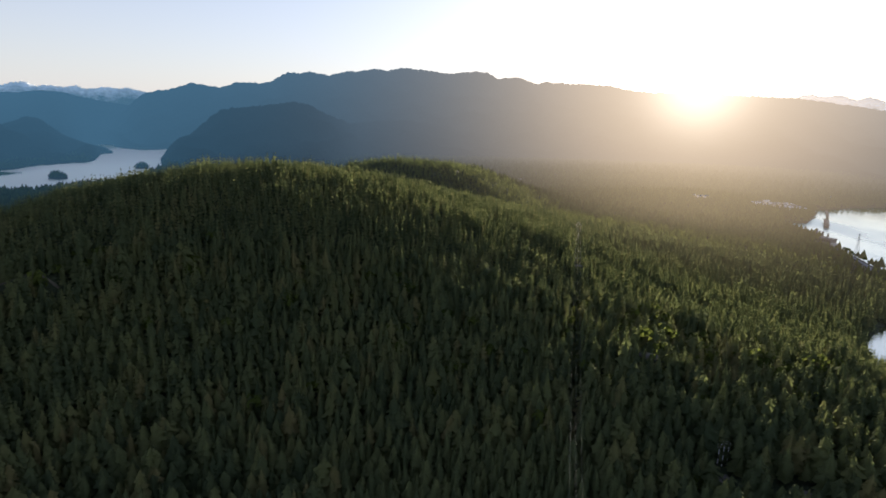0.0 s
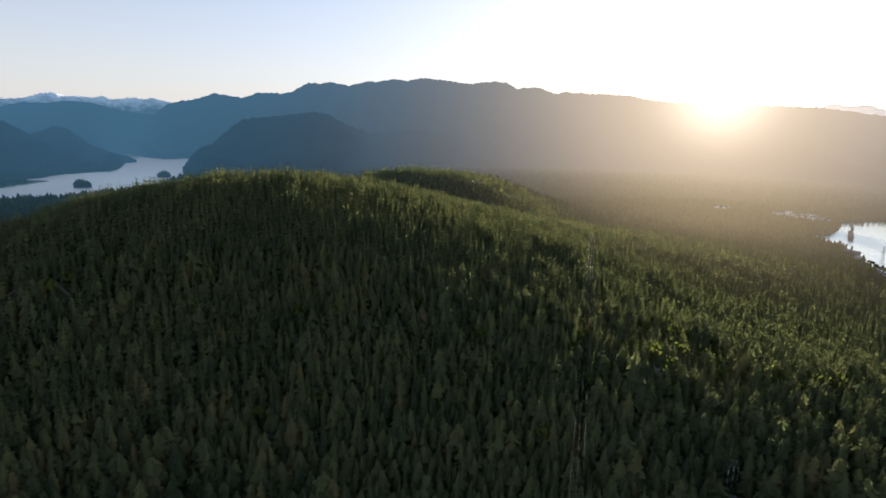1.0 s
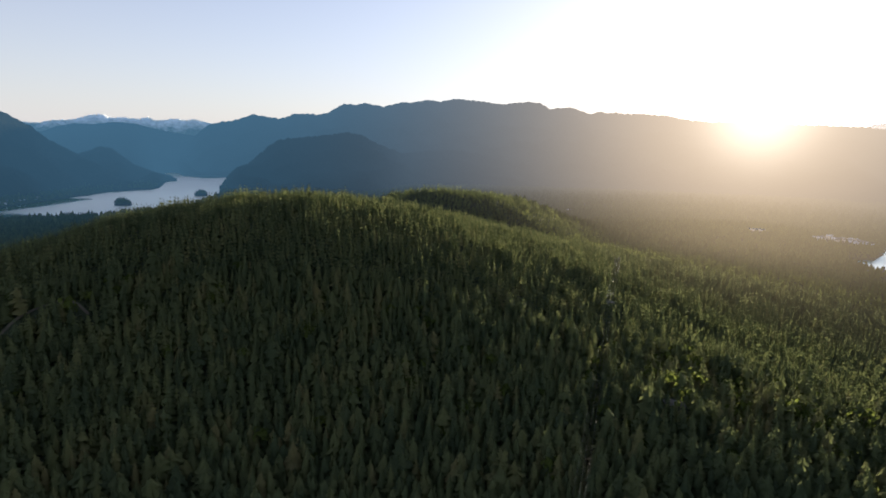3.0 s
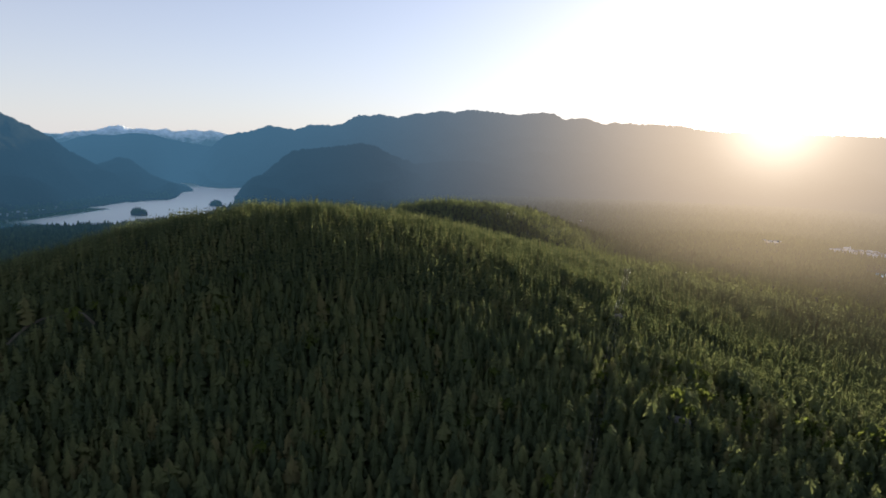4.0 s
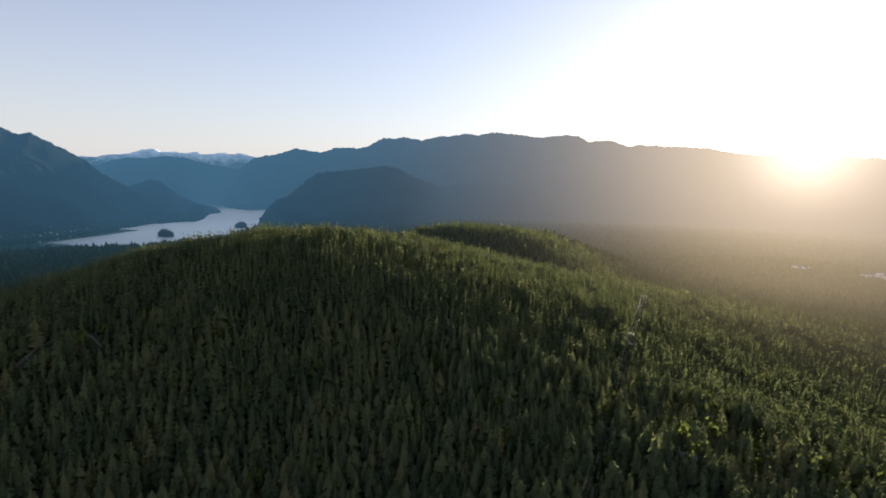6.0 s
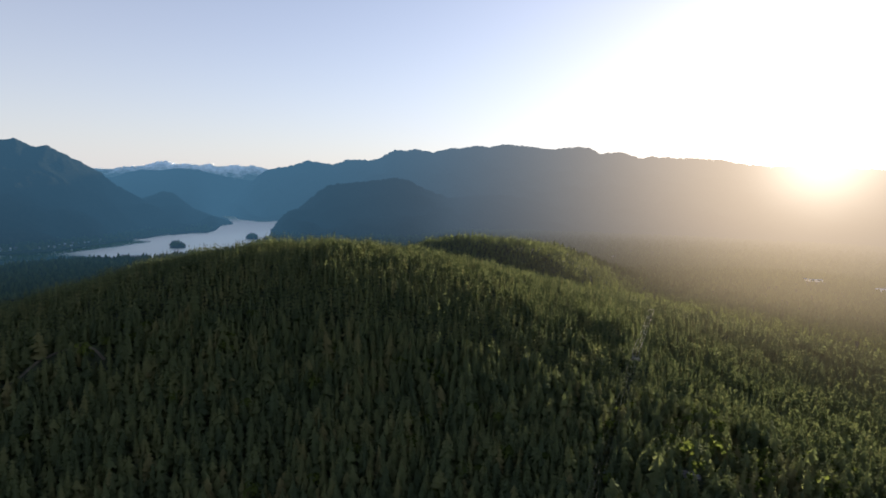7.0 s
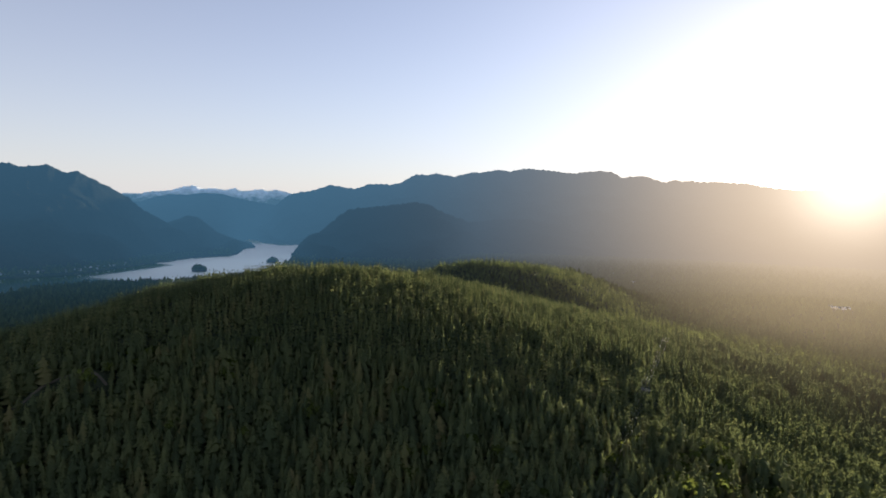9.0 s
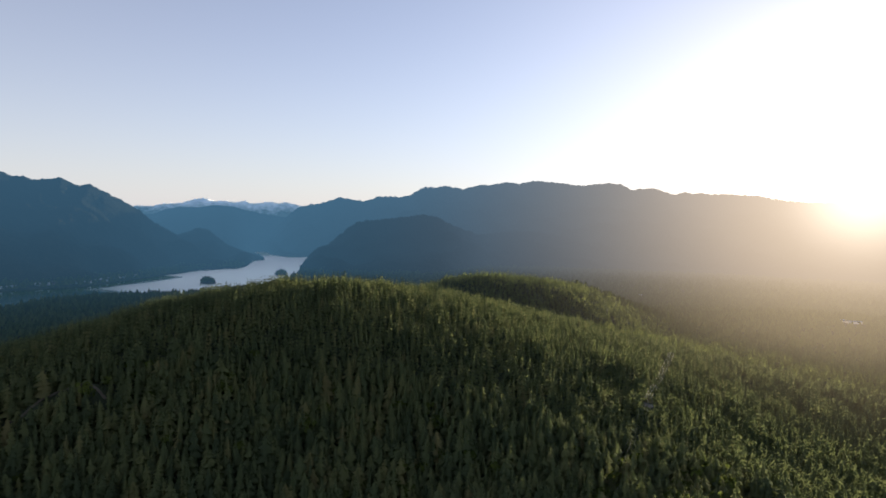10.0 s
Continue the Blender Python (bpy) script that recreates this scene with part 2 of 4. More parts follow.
ROCK = plain("granite", (0.21, 0.195, 0.165), 0.85, vary=0.5, scale=0.25)
WHITE_PAINT = plain("white_paint", (0.80, 0.80, 0.78), 0.5)
STEEL = plain("galvanised_steel", (0.34, 0.34, 0.335), 0.65, 0.4)
ROOF_WHITE = plain("white_metal_roof", (0.62, 0.57, 0.50), 0.6, 0.0)
WOOD_GREY = plain("weathered_pole_wood", (0.22, 0.20, 0.18), 0.85)
# one cable in two colours: pale paints sunlight on it, dark leaves it unlit
SUNLIT_CABLE = plain("sunlit_painted_cable", (0.80, 0.78, 0.73), 0.7, 0.0, 0.15)
UNLIT_CABLE = plain("unlit_painted_cable", (0.24, 0.235, 0.21), 0.8)
# island rock, haze painted over it as emission
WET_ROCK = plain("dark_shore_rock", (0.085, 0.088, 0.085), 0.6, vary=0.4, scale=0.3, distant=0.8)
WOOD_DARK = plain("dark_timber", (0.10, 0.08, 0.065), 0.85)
# siding, roofs and hulls far off, each glowing with painted haze
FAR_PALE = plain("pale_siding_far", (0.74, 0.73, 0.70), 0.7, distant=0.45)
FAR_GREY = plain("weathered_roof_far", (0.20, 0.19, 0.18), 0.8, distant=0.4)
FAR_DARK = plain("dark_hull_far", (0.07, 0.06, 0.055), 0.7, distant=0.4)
PANE = plain("dark_window_glass", (0.05, 0.06, 0.07), 0.1)

# ---- the lie of the land ----
# Heights of broad swells, 200 m apart: rows from y 200 to 1200, columns from x -900 to 900.
SWELLS = [
    [-4, 2, 7, -4, -19, 7, 7, -12, -10, 1], [-13, 1, 23, 15, -28, 21, 31, -11, -12, 0],
    [-18, -6, 32, 63, 16, -1, 0, -12, -6, -2], [-15, -19, 1, 47, 49, 14, 5, 8, 1, -8],
    [-7, -17, -16, 7, 24, 13, 9, 9, 0, -7], [-1, -8, -11, -5, 7, 10, 4, 0, -1, 0],
]
TREE_TOP = 17.5
KNOLLS = [(-136, 1170, 116, 164, 131), (61, 1380, 63, 113, 170), (480, 1950, 8, 420, 260), (-500, 1750, 10, 320, 260),
          (700, 2500, 22, 800, 350), (660, 1570, 24, 170, 120), (266, 1383, 20, 260, 230)]
BLUFFS = [(138, 750, 7, 40), (156, 419, 12, 15), (153, 652, 7, 13), (-341, 418, 7, 7), (-336, 432, 7, 7), (-327, 442, 7, 7), (-312, 445, 6, 7)]     # a spur and small rock bluffs: place, height, size
LEFT_INLET = [(-1310, 850), (-1300, 1165), (-1314, 1328), (-1250, 1460), (-1095, 1575), (-985, 1850), (-1085, 2246), (-1197, 2509),
              (-1405, 2983), (-1465, 3195), (-1585, 3470), (-1640, 3330), (-1741, 3340), (-1856, 3405), (-1972, 3540), (-2090, 3767),
              (-2143, 3780), (-2150, 3670), (-2020, 3535), (-1808, 3225), (-1816, 3129), (-1800, 3060), (-1598, 2720), (-1540, 2595),
              (-1490, 2470), (-1560, 2420), (-1580, 2340), (-1550, 2150), (-1555, 2010), (-1530, 1850), (-1520, 1740), (-1510, 1640), (-1580, 1510), (-1625, 1400), (-1800, 900)]
RIGHT_INLET = [(425, 545), (470, 605), (540, 660), (640, 790), (711, 920), (719, 958), (747, 1066), (756, 1120), (764, 1165), (768, 1240), (772, 1312),
               (808, 1366), (853, 1366), (920, 1452), (1013, 1590), (1071, 1608), (1156, 1642), (1250, 1670), (1400, 1700), (2200, 1700),
               (2600, 800), (1500, -300), (560, -200), (470, 300), (430, 480)]


def inside_by(x, y, poly):
    """Metres inside (+) or outside (-) a shoreline."""
    x, y = np.asarray(x, float), np.asarray(y, float)
    best, odd = np.full(x.shape, 1e9), np.zeros(x.shape, bool)
    for (ax, ay), (bx, by) in zip(poly, poly[1:] + poly[:1]):
        ex, ey = bx - ax, by - ay
        k = np.clip(((x - ax) * ex + (y - ay) * ey) / (ex * ex + ey * ey), 0, 1)
        best = np.minimum(best, np.hypot(x - ax - k * ex, y - ay - k * ey))
        cross = (ay > y) != (by > y)
        odd ^= cross & (x < (bx - ax) * (y - ay) / ((by - ay) if by != ay else 1e-9) + ax)
    return np.where(odd, best, -best)


def wobble(x, y, size, seed):
    """A smooth uneven field of about -1 to 1."""
    rng = np.random.RandomState(seed)
    total = 0.0
    for k in range(7):
        a, ph, f = rng.uniform(0, 6.28), rng.uniform(0, 6.28), rng.uniform(0.6, 2.4) / size
        total = total + np.sin((x * math.cos(a) + y * math.sin(a)) * f * 6.28 + ph) / 2.6
    return total


def land(x, y):
    x, y = np.asarray(x, float), np.asarray(y, float)
    z = np.full(x.shape, 16.0 - TREE_TOP)
    for j, row in enumerate(SWELLS):
        for i, h in enumerate(row):
            z = z + h * np.exp(-((x + 900 - 200 * i) ** 2 + (y - 200 - 200 * j) ** 2) / (2 * 190.0**2))
    z = z + 1.6 * wobble(x, y, 120.0, 3) + 0.9 * wobble(x, y, 45.0, 4)
    low = 3.5 + 1.2 * wobble(x, y, 300.0, 5)
    for cx, cy, h, sx, sy in KNOLLS:
        low = low + h * np.exp(-((x - cx) ** 2 / (2 * sx * sx) + (y - cy) ** 2 / (2 * sy * sy)))
    z = np.logaddexp(z / 8.0, low / 8.0) * 8.0
    z = z - 10.0 * np.exp(-((x - 168) ** 2 + (y - 306) ** 2) / (2 * 24.0**2))     # hollow at the foot of the first poles
    for cx, cy, h, size in BLUFFS:
        z = z + h * np.exp(-((x - cx) ** 2 + (y - cy) ** 2) / (2 * size * size))
    for poly in (LEFT_INLET, RIGHT_INLET):
        wet = np.clip((inside_by(x, y, poly) + 4 * wobble(x, y, 90.0, 6) + 24) / 36.0, 0, 1)
        z = z * (1 - wet) - 7.0 * wet
    return z


def mesh_of(name, verts, faces, mat, smooth=False):
    """A mesh from arrays of places and of triangles or quads."""
    me = bpy.data.meshes.new(name)
    verts, faces = np.asarray(verts, np.float32), np.asarray(faces, np.int32)
    me.vertices.add(len(verts))
    me.vertices.foreach_set("co", verts.ravel())
    k = faces.shape[1]
    me.loops.add(faces.size)
    me.loops.foreach_set("vertex_index", faces.ravel())
    me.polygons.add(len(faces))
    me.polygons.foreach_set("loop_start", np.arange(0, faces.size, k, dtype=np.int32))
    me.polygons.foreach_set("loop_total", np.full(len(faces), k, np.int32))
    me.polygons.foreach_set("use_smooth", np.full(len(faces), smooth))
    me.update(calc_edges=True)
    me.materials.append(mat)
    return me


def grid_faces(rows, columns, wrap=False):
    i, j = np.meshgrid(np.arange(rows - 1), np.arange(columns if wrap else columns - 1), indexing="ij")
    i, j = i.ravel(), j.ravel()
    k = (j + 1) % columns
    return np.stack([i * columns + j, i * columns + k, (i + 1) * columns + k, (i + 1) * columns + j], 1)


# the ground: one sheet out to the horizon, finer where the land is seen
bearings = np.radians(np.concatenate([np.arange(-70, 62, 0.28), np.arange(62, 290, 4.0)]))
rings = np.concatenate([[0.3], np.geomspace(20.0, 205.0, 10), np.geomspace(215.0, 1000.0, 75), np.arange(1014.0, 4300.0, 15.0), np.geomspace(4330.0, 4950.0, 6)])
bb, rr = np.meshgrid(bearings, rings)
gx, gy = rr * np.sin(bb), rr * np.cos(bb)
ground_verts = np.stack([gx.ravel(), gy.ravel(), land(gx, gy).ravel()], 1)
ground = new("ground", mesh_of("ground", ground_verts, grid_faces(len(rings), len(bearings), True)[:, ::-1], GROUND, True))
tagged(ground, "dark green forest floor of a wooded hill and hazy valley", "ground", kind="structure")

sea_edge = np.linspace(0, 2 * math.pi, 97)[:-1]
sea_verts = [(0, 0, 0)] + [(4940 * math.cos(a), 4940 * math.sin(a), 0) for a in sea_edge]
sea_faces = [(0, 1 + i, 1 + (i + 1) % 96) for i in range(96)]
sea = new("water", mesh_of("water", sea_verts, sea_faces, WATER))
tagged(sea, "calm silvery sea water reflecting the pale morning sky", "water", kind="structure")


# ---- mountains, far off ----
def mountain_range(name, crest, far, width, mat, label, seed, rough=1.0, back=300.0, foot=-6.0, jag=0.0):
    """A ridge swept along its summits (bearing, height in degrees); far and width: (bearing, metres)."""
    az = np.arange(crest[0][0], crest[-1][0] + 0.01, 0.1 if jag else 0.2)
    el = np.interp(az, *zip(*crest))
    d, w = np.interp(az, *zip(*far)), np.interp(az, *zip(*width))
    top = 225.0 + d * np.tan(np.radians(el))
    top = top + rough * 3.5 * wobble(az * 80, az * 0, 70.0, seed) * np.clip(top / 200.0, 0, 1)
    top = top + jag * wobble(az * 80, az * 0, 75.0, seed + 5) + jag * (0.5 - np.abs(wobble(az * 80, az * 0, 110.0, seed + 6))) * 1.5 + 1.1 * jag * wobble(az * 80, az * 0, 22.0, seed + 8)
    soft_top = np.convolve(np.pad(top, 10, mode='edge'), np.ones(21) / 21, 'valid')
    front = np.linspace(1, 0, 50)
    behind = np.linspace(0, 1, 12)[1:]
    rows = []
    for u in front:
        r = d - w * u
        x, y = r * np.sin(np.radians(az)), r * np.cos(np.radians(az))
        spur = np.abs(wobble(x, y, 620.0, seed + 1)) * 0.4 + np.abs(wobble(x, y, 280.0, seed + 2)) * 0.3 + 0.25 * np.abs(wobble(x, y, 120.0, seed + 3))
        body = (1 - u) ** 1.15
        stray = az + 5.0 * u * wobble(az * 60, u * 900 + az * 0, 420.0, seed + 7)
        here = np.interp(stray, az, soft_top) * u + np.interp(stray, az, top) * (1 - u)
        z = foot + (here - foot) * np.clip(body - rough * 0.42 * spur * (u * (1 - u)) ** 0.8, 0, 1)
        rows.append(np.stack([x, y, z], 1))
    for u in behind:
        r = d + back * u
        rows.append(np.stack([r * np.sin(np.radians(az)), r * np.cos(np.radians(az)), foot + (top - foot) * (1 - u) ** 1.2], 1))
    ob = new(name, mesh_of(name, np.concatenate(rows), grid_faces(len(rows), len(az))[:, ::-1], mat, True))
    return tagged(ob, label, "mountain", kind="structure")


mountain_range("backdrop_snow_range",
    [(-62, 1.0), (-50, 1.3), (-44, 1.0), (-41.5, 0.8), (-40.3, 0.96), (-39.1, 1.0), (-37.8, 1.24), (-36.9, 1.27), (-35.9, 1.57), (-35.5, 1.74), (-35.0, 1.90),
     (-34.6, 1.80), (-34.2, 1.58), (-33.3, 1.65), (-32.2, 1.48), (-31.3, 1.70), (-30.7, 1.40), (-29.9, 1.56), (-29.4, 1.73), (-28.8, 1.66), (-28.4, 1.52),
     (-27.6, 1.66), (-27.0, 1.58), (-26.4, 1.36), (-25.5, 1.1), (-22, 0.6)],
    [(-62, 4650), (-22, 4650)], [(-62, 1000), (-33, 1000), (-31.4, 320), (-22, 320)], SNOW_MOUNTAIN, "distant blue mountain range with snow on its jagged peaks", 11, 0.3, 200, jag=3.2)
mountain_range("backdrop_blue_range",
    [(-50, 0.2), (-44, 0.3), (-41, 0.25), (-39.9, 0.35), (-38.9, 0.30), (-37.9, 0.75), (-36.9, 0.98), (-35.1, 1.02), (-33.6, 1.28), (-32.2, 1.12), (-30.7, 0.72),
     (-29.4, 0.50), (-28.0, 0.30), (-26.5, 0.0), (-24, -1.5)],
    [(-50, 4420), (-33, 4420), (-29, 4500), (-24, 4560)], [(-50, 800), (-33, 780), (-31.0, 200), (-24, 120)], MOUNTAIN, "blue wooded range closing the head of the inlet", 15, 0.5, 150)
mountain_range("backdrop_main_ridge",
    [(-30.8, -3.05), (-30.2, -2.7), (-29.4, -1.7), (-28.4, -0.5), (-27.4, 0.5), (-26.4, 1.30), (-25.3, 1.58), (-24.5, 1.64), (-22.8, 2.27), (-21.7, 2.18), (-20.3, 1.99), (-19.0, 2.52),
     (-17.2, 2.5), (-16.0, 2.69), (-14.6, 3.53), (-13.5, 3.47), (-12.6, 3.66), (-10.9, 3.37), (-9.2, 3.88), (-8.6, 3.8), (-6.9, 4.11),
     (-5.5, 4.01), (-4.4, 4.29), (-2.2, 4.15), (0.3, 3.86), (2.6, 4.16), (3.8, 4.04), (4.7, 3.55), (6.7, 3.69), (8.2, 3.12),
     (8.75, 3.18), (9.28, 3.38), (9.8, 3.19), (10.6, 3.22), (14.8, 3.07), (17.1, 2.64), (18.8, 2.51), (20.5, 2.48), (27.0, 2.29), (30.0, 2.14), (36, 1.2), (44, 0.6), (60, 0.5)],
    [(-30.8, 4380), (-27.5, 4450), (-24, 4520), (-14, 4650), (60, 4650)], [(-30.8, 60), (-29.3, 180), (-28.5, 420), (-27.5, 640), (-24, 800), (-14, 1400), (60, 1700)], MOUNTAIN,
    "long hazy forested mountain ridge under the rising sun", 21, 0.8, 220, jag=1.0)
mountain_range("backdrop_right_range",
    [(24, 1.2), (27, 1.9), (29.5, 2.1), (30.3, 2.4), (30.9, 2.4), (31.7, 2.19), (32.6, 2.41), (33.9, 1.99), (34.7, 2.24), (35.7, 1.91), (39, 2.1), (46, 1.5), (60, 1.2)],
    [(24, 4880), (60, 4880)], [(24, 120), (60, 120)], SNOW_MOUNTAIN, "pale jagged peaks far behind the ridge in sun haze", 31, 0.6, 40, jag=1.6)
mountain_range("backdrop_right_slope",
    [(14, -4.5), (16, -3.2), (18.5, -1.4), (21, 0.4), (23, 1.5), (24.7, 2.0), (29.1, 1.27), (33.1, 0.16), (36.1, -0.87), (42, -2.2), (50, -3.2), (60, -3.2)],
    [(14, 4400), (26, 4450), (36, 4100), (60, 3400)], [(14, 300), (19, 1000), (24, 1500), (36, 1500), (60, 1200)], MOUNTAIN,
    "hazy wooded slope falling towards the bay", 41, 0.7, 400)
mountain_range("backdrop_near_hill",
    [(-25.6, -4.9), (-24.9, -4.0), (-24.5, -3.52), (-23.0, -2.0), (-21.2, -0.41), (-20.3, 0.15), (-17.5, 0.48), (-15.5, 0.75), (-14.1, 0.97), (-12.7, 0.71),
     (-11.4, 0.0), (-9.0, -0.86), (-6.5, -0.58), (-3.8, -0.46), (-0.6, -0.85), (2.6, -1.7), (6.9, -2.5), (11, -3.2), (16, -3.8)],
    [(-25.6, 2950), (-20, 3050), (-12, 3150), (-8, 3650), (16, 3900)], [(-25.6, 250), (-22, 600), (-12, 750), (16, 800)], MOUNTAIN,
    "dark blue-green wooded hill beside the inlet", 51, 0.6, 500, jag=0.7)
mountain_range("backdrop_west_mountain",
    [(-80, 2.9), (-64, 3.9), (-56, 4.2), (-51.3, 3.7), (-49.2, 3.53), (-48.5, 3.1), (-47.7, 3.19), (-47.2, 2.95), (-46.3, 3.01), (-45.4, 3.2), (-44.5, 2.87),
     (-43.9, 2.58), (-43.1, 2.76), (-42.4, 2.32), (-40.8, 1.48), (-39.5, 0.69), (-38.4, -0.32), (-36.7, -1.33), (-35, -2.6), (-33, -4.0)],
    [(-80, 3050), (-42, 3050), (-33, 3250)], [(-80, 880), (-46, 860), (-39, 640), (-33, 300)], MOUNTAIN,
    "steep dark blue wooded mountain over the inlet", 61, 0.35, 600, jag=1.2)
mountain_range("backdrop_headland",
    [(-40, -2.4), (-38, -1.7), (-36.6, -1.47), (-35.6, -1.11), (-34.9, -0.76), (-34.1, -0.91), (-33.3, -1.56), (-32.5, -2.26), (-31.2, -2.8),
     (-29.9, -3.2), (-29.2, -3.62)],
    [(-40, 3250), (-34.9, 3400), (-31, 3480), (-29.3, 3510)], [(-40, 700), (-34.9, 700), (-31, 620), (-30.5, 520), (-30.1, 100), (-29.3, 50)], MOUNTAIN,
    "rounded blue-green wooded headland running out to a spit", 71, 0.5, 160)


# ---- trees ----
def tiers(count, points, seed, radius=0.17, start=0.16, droop=0.05):
    """Verts and triangles of a conifer crown 1 m high: drooping star-shaped whorls, narrower towards the tip."""
    rng = np.random.RandomState(seed)
    verts, faces = [], []
    for k in range(count):
        f = k / max(count - 1, 1)
        low = start + (1 - start - 0.16) * f
        high = min(low + (1 - start) / count * 2.3, 1.0) if k < count - 1 else 1.0
        rad = radius * (1 - f) ** 0.8 * rng.uniform(0.85, 1.12) + radius * 0.24
        base = len(verts)
        verts.append((rng.normal(0, 0.004), rng.normal(0, 0.004), high))
        turn = rng.uniform(0, 6.28)
        for i in range(2 * points):
            a = turn + math.pi * i / points + rng.normal(0, 0.08)
            out = rad * (rng.uniform(0.85, 1.2) if i % 2 == 0 else rng.uniform(0.45, 0.62))
            verts.append((out * math.cos(a), out * math.sin(a), low - (droop * rng.uniform(0.4, 1.3) if i % 2 == 0 else -0.02)))
        for i in range(2 * points):
            faces.append((base, base + 1 + i, base + 1 + (i + 1) % (2 * points)))
    return np.array(verts), np.array(faces)


def stem(sides, top, thick):
    a = np.arange(sides) * 2 * math.pi / sides
    verts = [(thick * math.cos(k), thick * math.sin(k), -0.06) for k in a] + [(thick * 0.15 * math.cos(k), thick * 0.15 * math.sin(k), top) for k in a]
    faces = []
    for i in range(sides):
        j = (i + 1) % sides
        faces += [(i, j, sides + j), (i, sides + j, sides + i)]
    return np.array(verts), np.array(faces)


def leafy(clumps, seed, width=0.33):
    """A broadleaf crown 1 m high: many small tilted leaf clumps in uneven lobes."""
    rng = np.random.RandomState(seed)
    lobes = [(rng.normal(0, 0.11), rng.normal(0, 0.11), rng.uniform(0.45, 0.8), rng.uniform(0.14, 0.22)) for _ in range(6)]
    verts, faces = [], []
    for k in range(clumps):
        lx, ly, lz, lr = lobes[k % 6]
        way = rng.normal(0, 1, 3)
        way[2] = abs(way[2]) * 0.9 - 0.25
        way /= np.linalg.norm(way)
        centre = np.array([lx, ly, lz]) + way * lr * rng.uniform(0.75, 1.1)
        side = np.cross(way, rng.normal(0, 1, 3))
        side /= np.linalg.norm(side)
        up = np.cross(way, side)
        s = rng.uniform(0.05, 0.085)
        b = len(verts)
        for q in range(5):
            a = q * 1.2566 + rng.uniform(-0.3, 0.3)
            verts.append(centre + s * rng.uniform(0.8, 1.3) * (math.cos(a) * side + math.sin(a) * up) - way * 0.02 * rng.uniform(0, 1))
        verts.append(centre + way * 0.035)
        for q in range(5):
            faces.append((b + 5, b + q, b + (q + 1) % 5))
    return np.array(verts), np.array(faces)


def merged(*pieces):
    verts, faces, n = [], [], 0
    for v, f in pieces:
        verts.append(v)
        faces.append(f + n)
        n += len(v)
    return np.concatenate(verts), np.concatenate(faces)


# the cleared strip under the power line, and bare rock beside it
LINE = [(62.0, 232.0), (153.0, 652.0), (200.0, 860.0)]
MARKED_POLES = (170.0, 317.0)
TRACK = [(-352, 398), (-341, 416), (-337, 430), (-331, 440), (-318, 445), (-300, 443)]
SHORE_ROAD = [(722, 1066), (712, 1036), (704, 1000), (690, 950), (674, 905), (650, 862)]
BARE = [(157, 415, 11, 9), (153, 646, 9, 11), (165, 302, 10, 19), (195, 284, 15, 11), (226, 300, 9, 6)]
CLEARED = [(862, 1505, 80, 48), (905, 1560, 70, 36), (664, 1528, 30, 26), (728, 1100, 34, 22)]     # open ground round buildings
NEAR_PATCH = (-55.0, 100.0, 258.0, 330.0)


def from_track(xs, ys, shift):
    """Metres from the dirt track, moved downhill by shift."""
    steps = np.linspace(0, len(TRACK) - 1, 16)
    near = np.full(len(xs), 1e9)
    for tx, ty in zip(*(np.interp(steps, range(len(TRACK)), [p[k] for p in TRACK]) for k in (0, 1))):
        near = np.minimum(near, np.hypot(xs - tx - 0.72 * shift, ys - ty + 0.70 * shift))
    return near


def forest_points(near, far, step, seed, left=-54, right=42):
    rng = np.random.RandomState(seed)
    half = far
    xs, ys = np.meshgrid(np.arange(-half, half, step), np.arange(-half * 0.2, half, step))
    xs = xs.ravel() + rng.uniform(-0.48, 0.48, xs.size) * step
    ys = ys.ravel() + rng.uniform(-0.48, 0.48, ys.size) * step
    r, az = np.hypot(xs, ys), np.degrees(np.arctan2(xs, ys))
    keep = (r >= near) & (r < far) & (az > left) & (az < right)
    xs, ys = xs[keep], ys[keep]
    zs = land(xs, ys)
    keep = zs > 1.2
    for cx, cy, ra, rb in CLEARED:
        keep &= ((xs - cx) / ra) ** 2 + ((ys - cy) / rb) ** 2 > 1
    keep &= from_track(xs, ys, 2.0) > 4.0
    for (ax, ay), (bx, by) in zip(SHORE_ROAD, SHORE_ROAD[1:]):
        for f in (0.0, 0.33, 0.67):
            keep &= np.hypot(xs - ax - (bx - ax) * f + 5.0, ys - ay - (by - ay) * f + 7.0) > 14.0
    for bx, by, ba_, bb_ in BARE:
        keep &= ((xs - bx) / ba_) ** 2 + ((ys - by) / bb_) ** 2 > 1
    return xs[keep], ys[keep], zs[keep], rng


def light_stand(xs, ys):
    """1 in the stand of lighter-tinted trees by the power line, 0 away from it."""
    return np.exp(-(((xs - 165) / 45) ** 2 + ((ys - 478) / 42) ** 2)) + 0.8 * np.exp(-(((xs - 225) / 50) ** 2 + ((ys - 420) / 40) ** 2))


def outward_of(v):
    """The way out of a crown at each of its points, tilted upwards."""
    flat = v[:, :2] / (np.hypot(v[:, 0], v[:, 1])[:, None] + 0.004)
    w = np.concatenate([flat, np.full((len(v), 1), 0.5)], 1)
    return w / np.linalg.norm(w, axis=1)[:, None]


def add_leaf_data(me, tints, ways):
    attr = me.attributes.new("tint", "FLOAT", "POINT")
    attr.data.foreach_set("value", np.asarray(tints, np.float32))
    attr = me.attributes.new("outward", "FLOAT_VECTOR", "POINT")
    attr.data.foreach_set("vector", np.asarray(ways, np.float32).ravel())


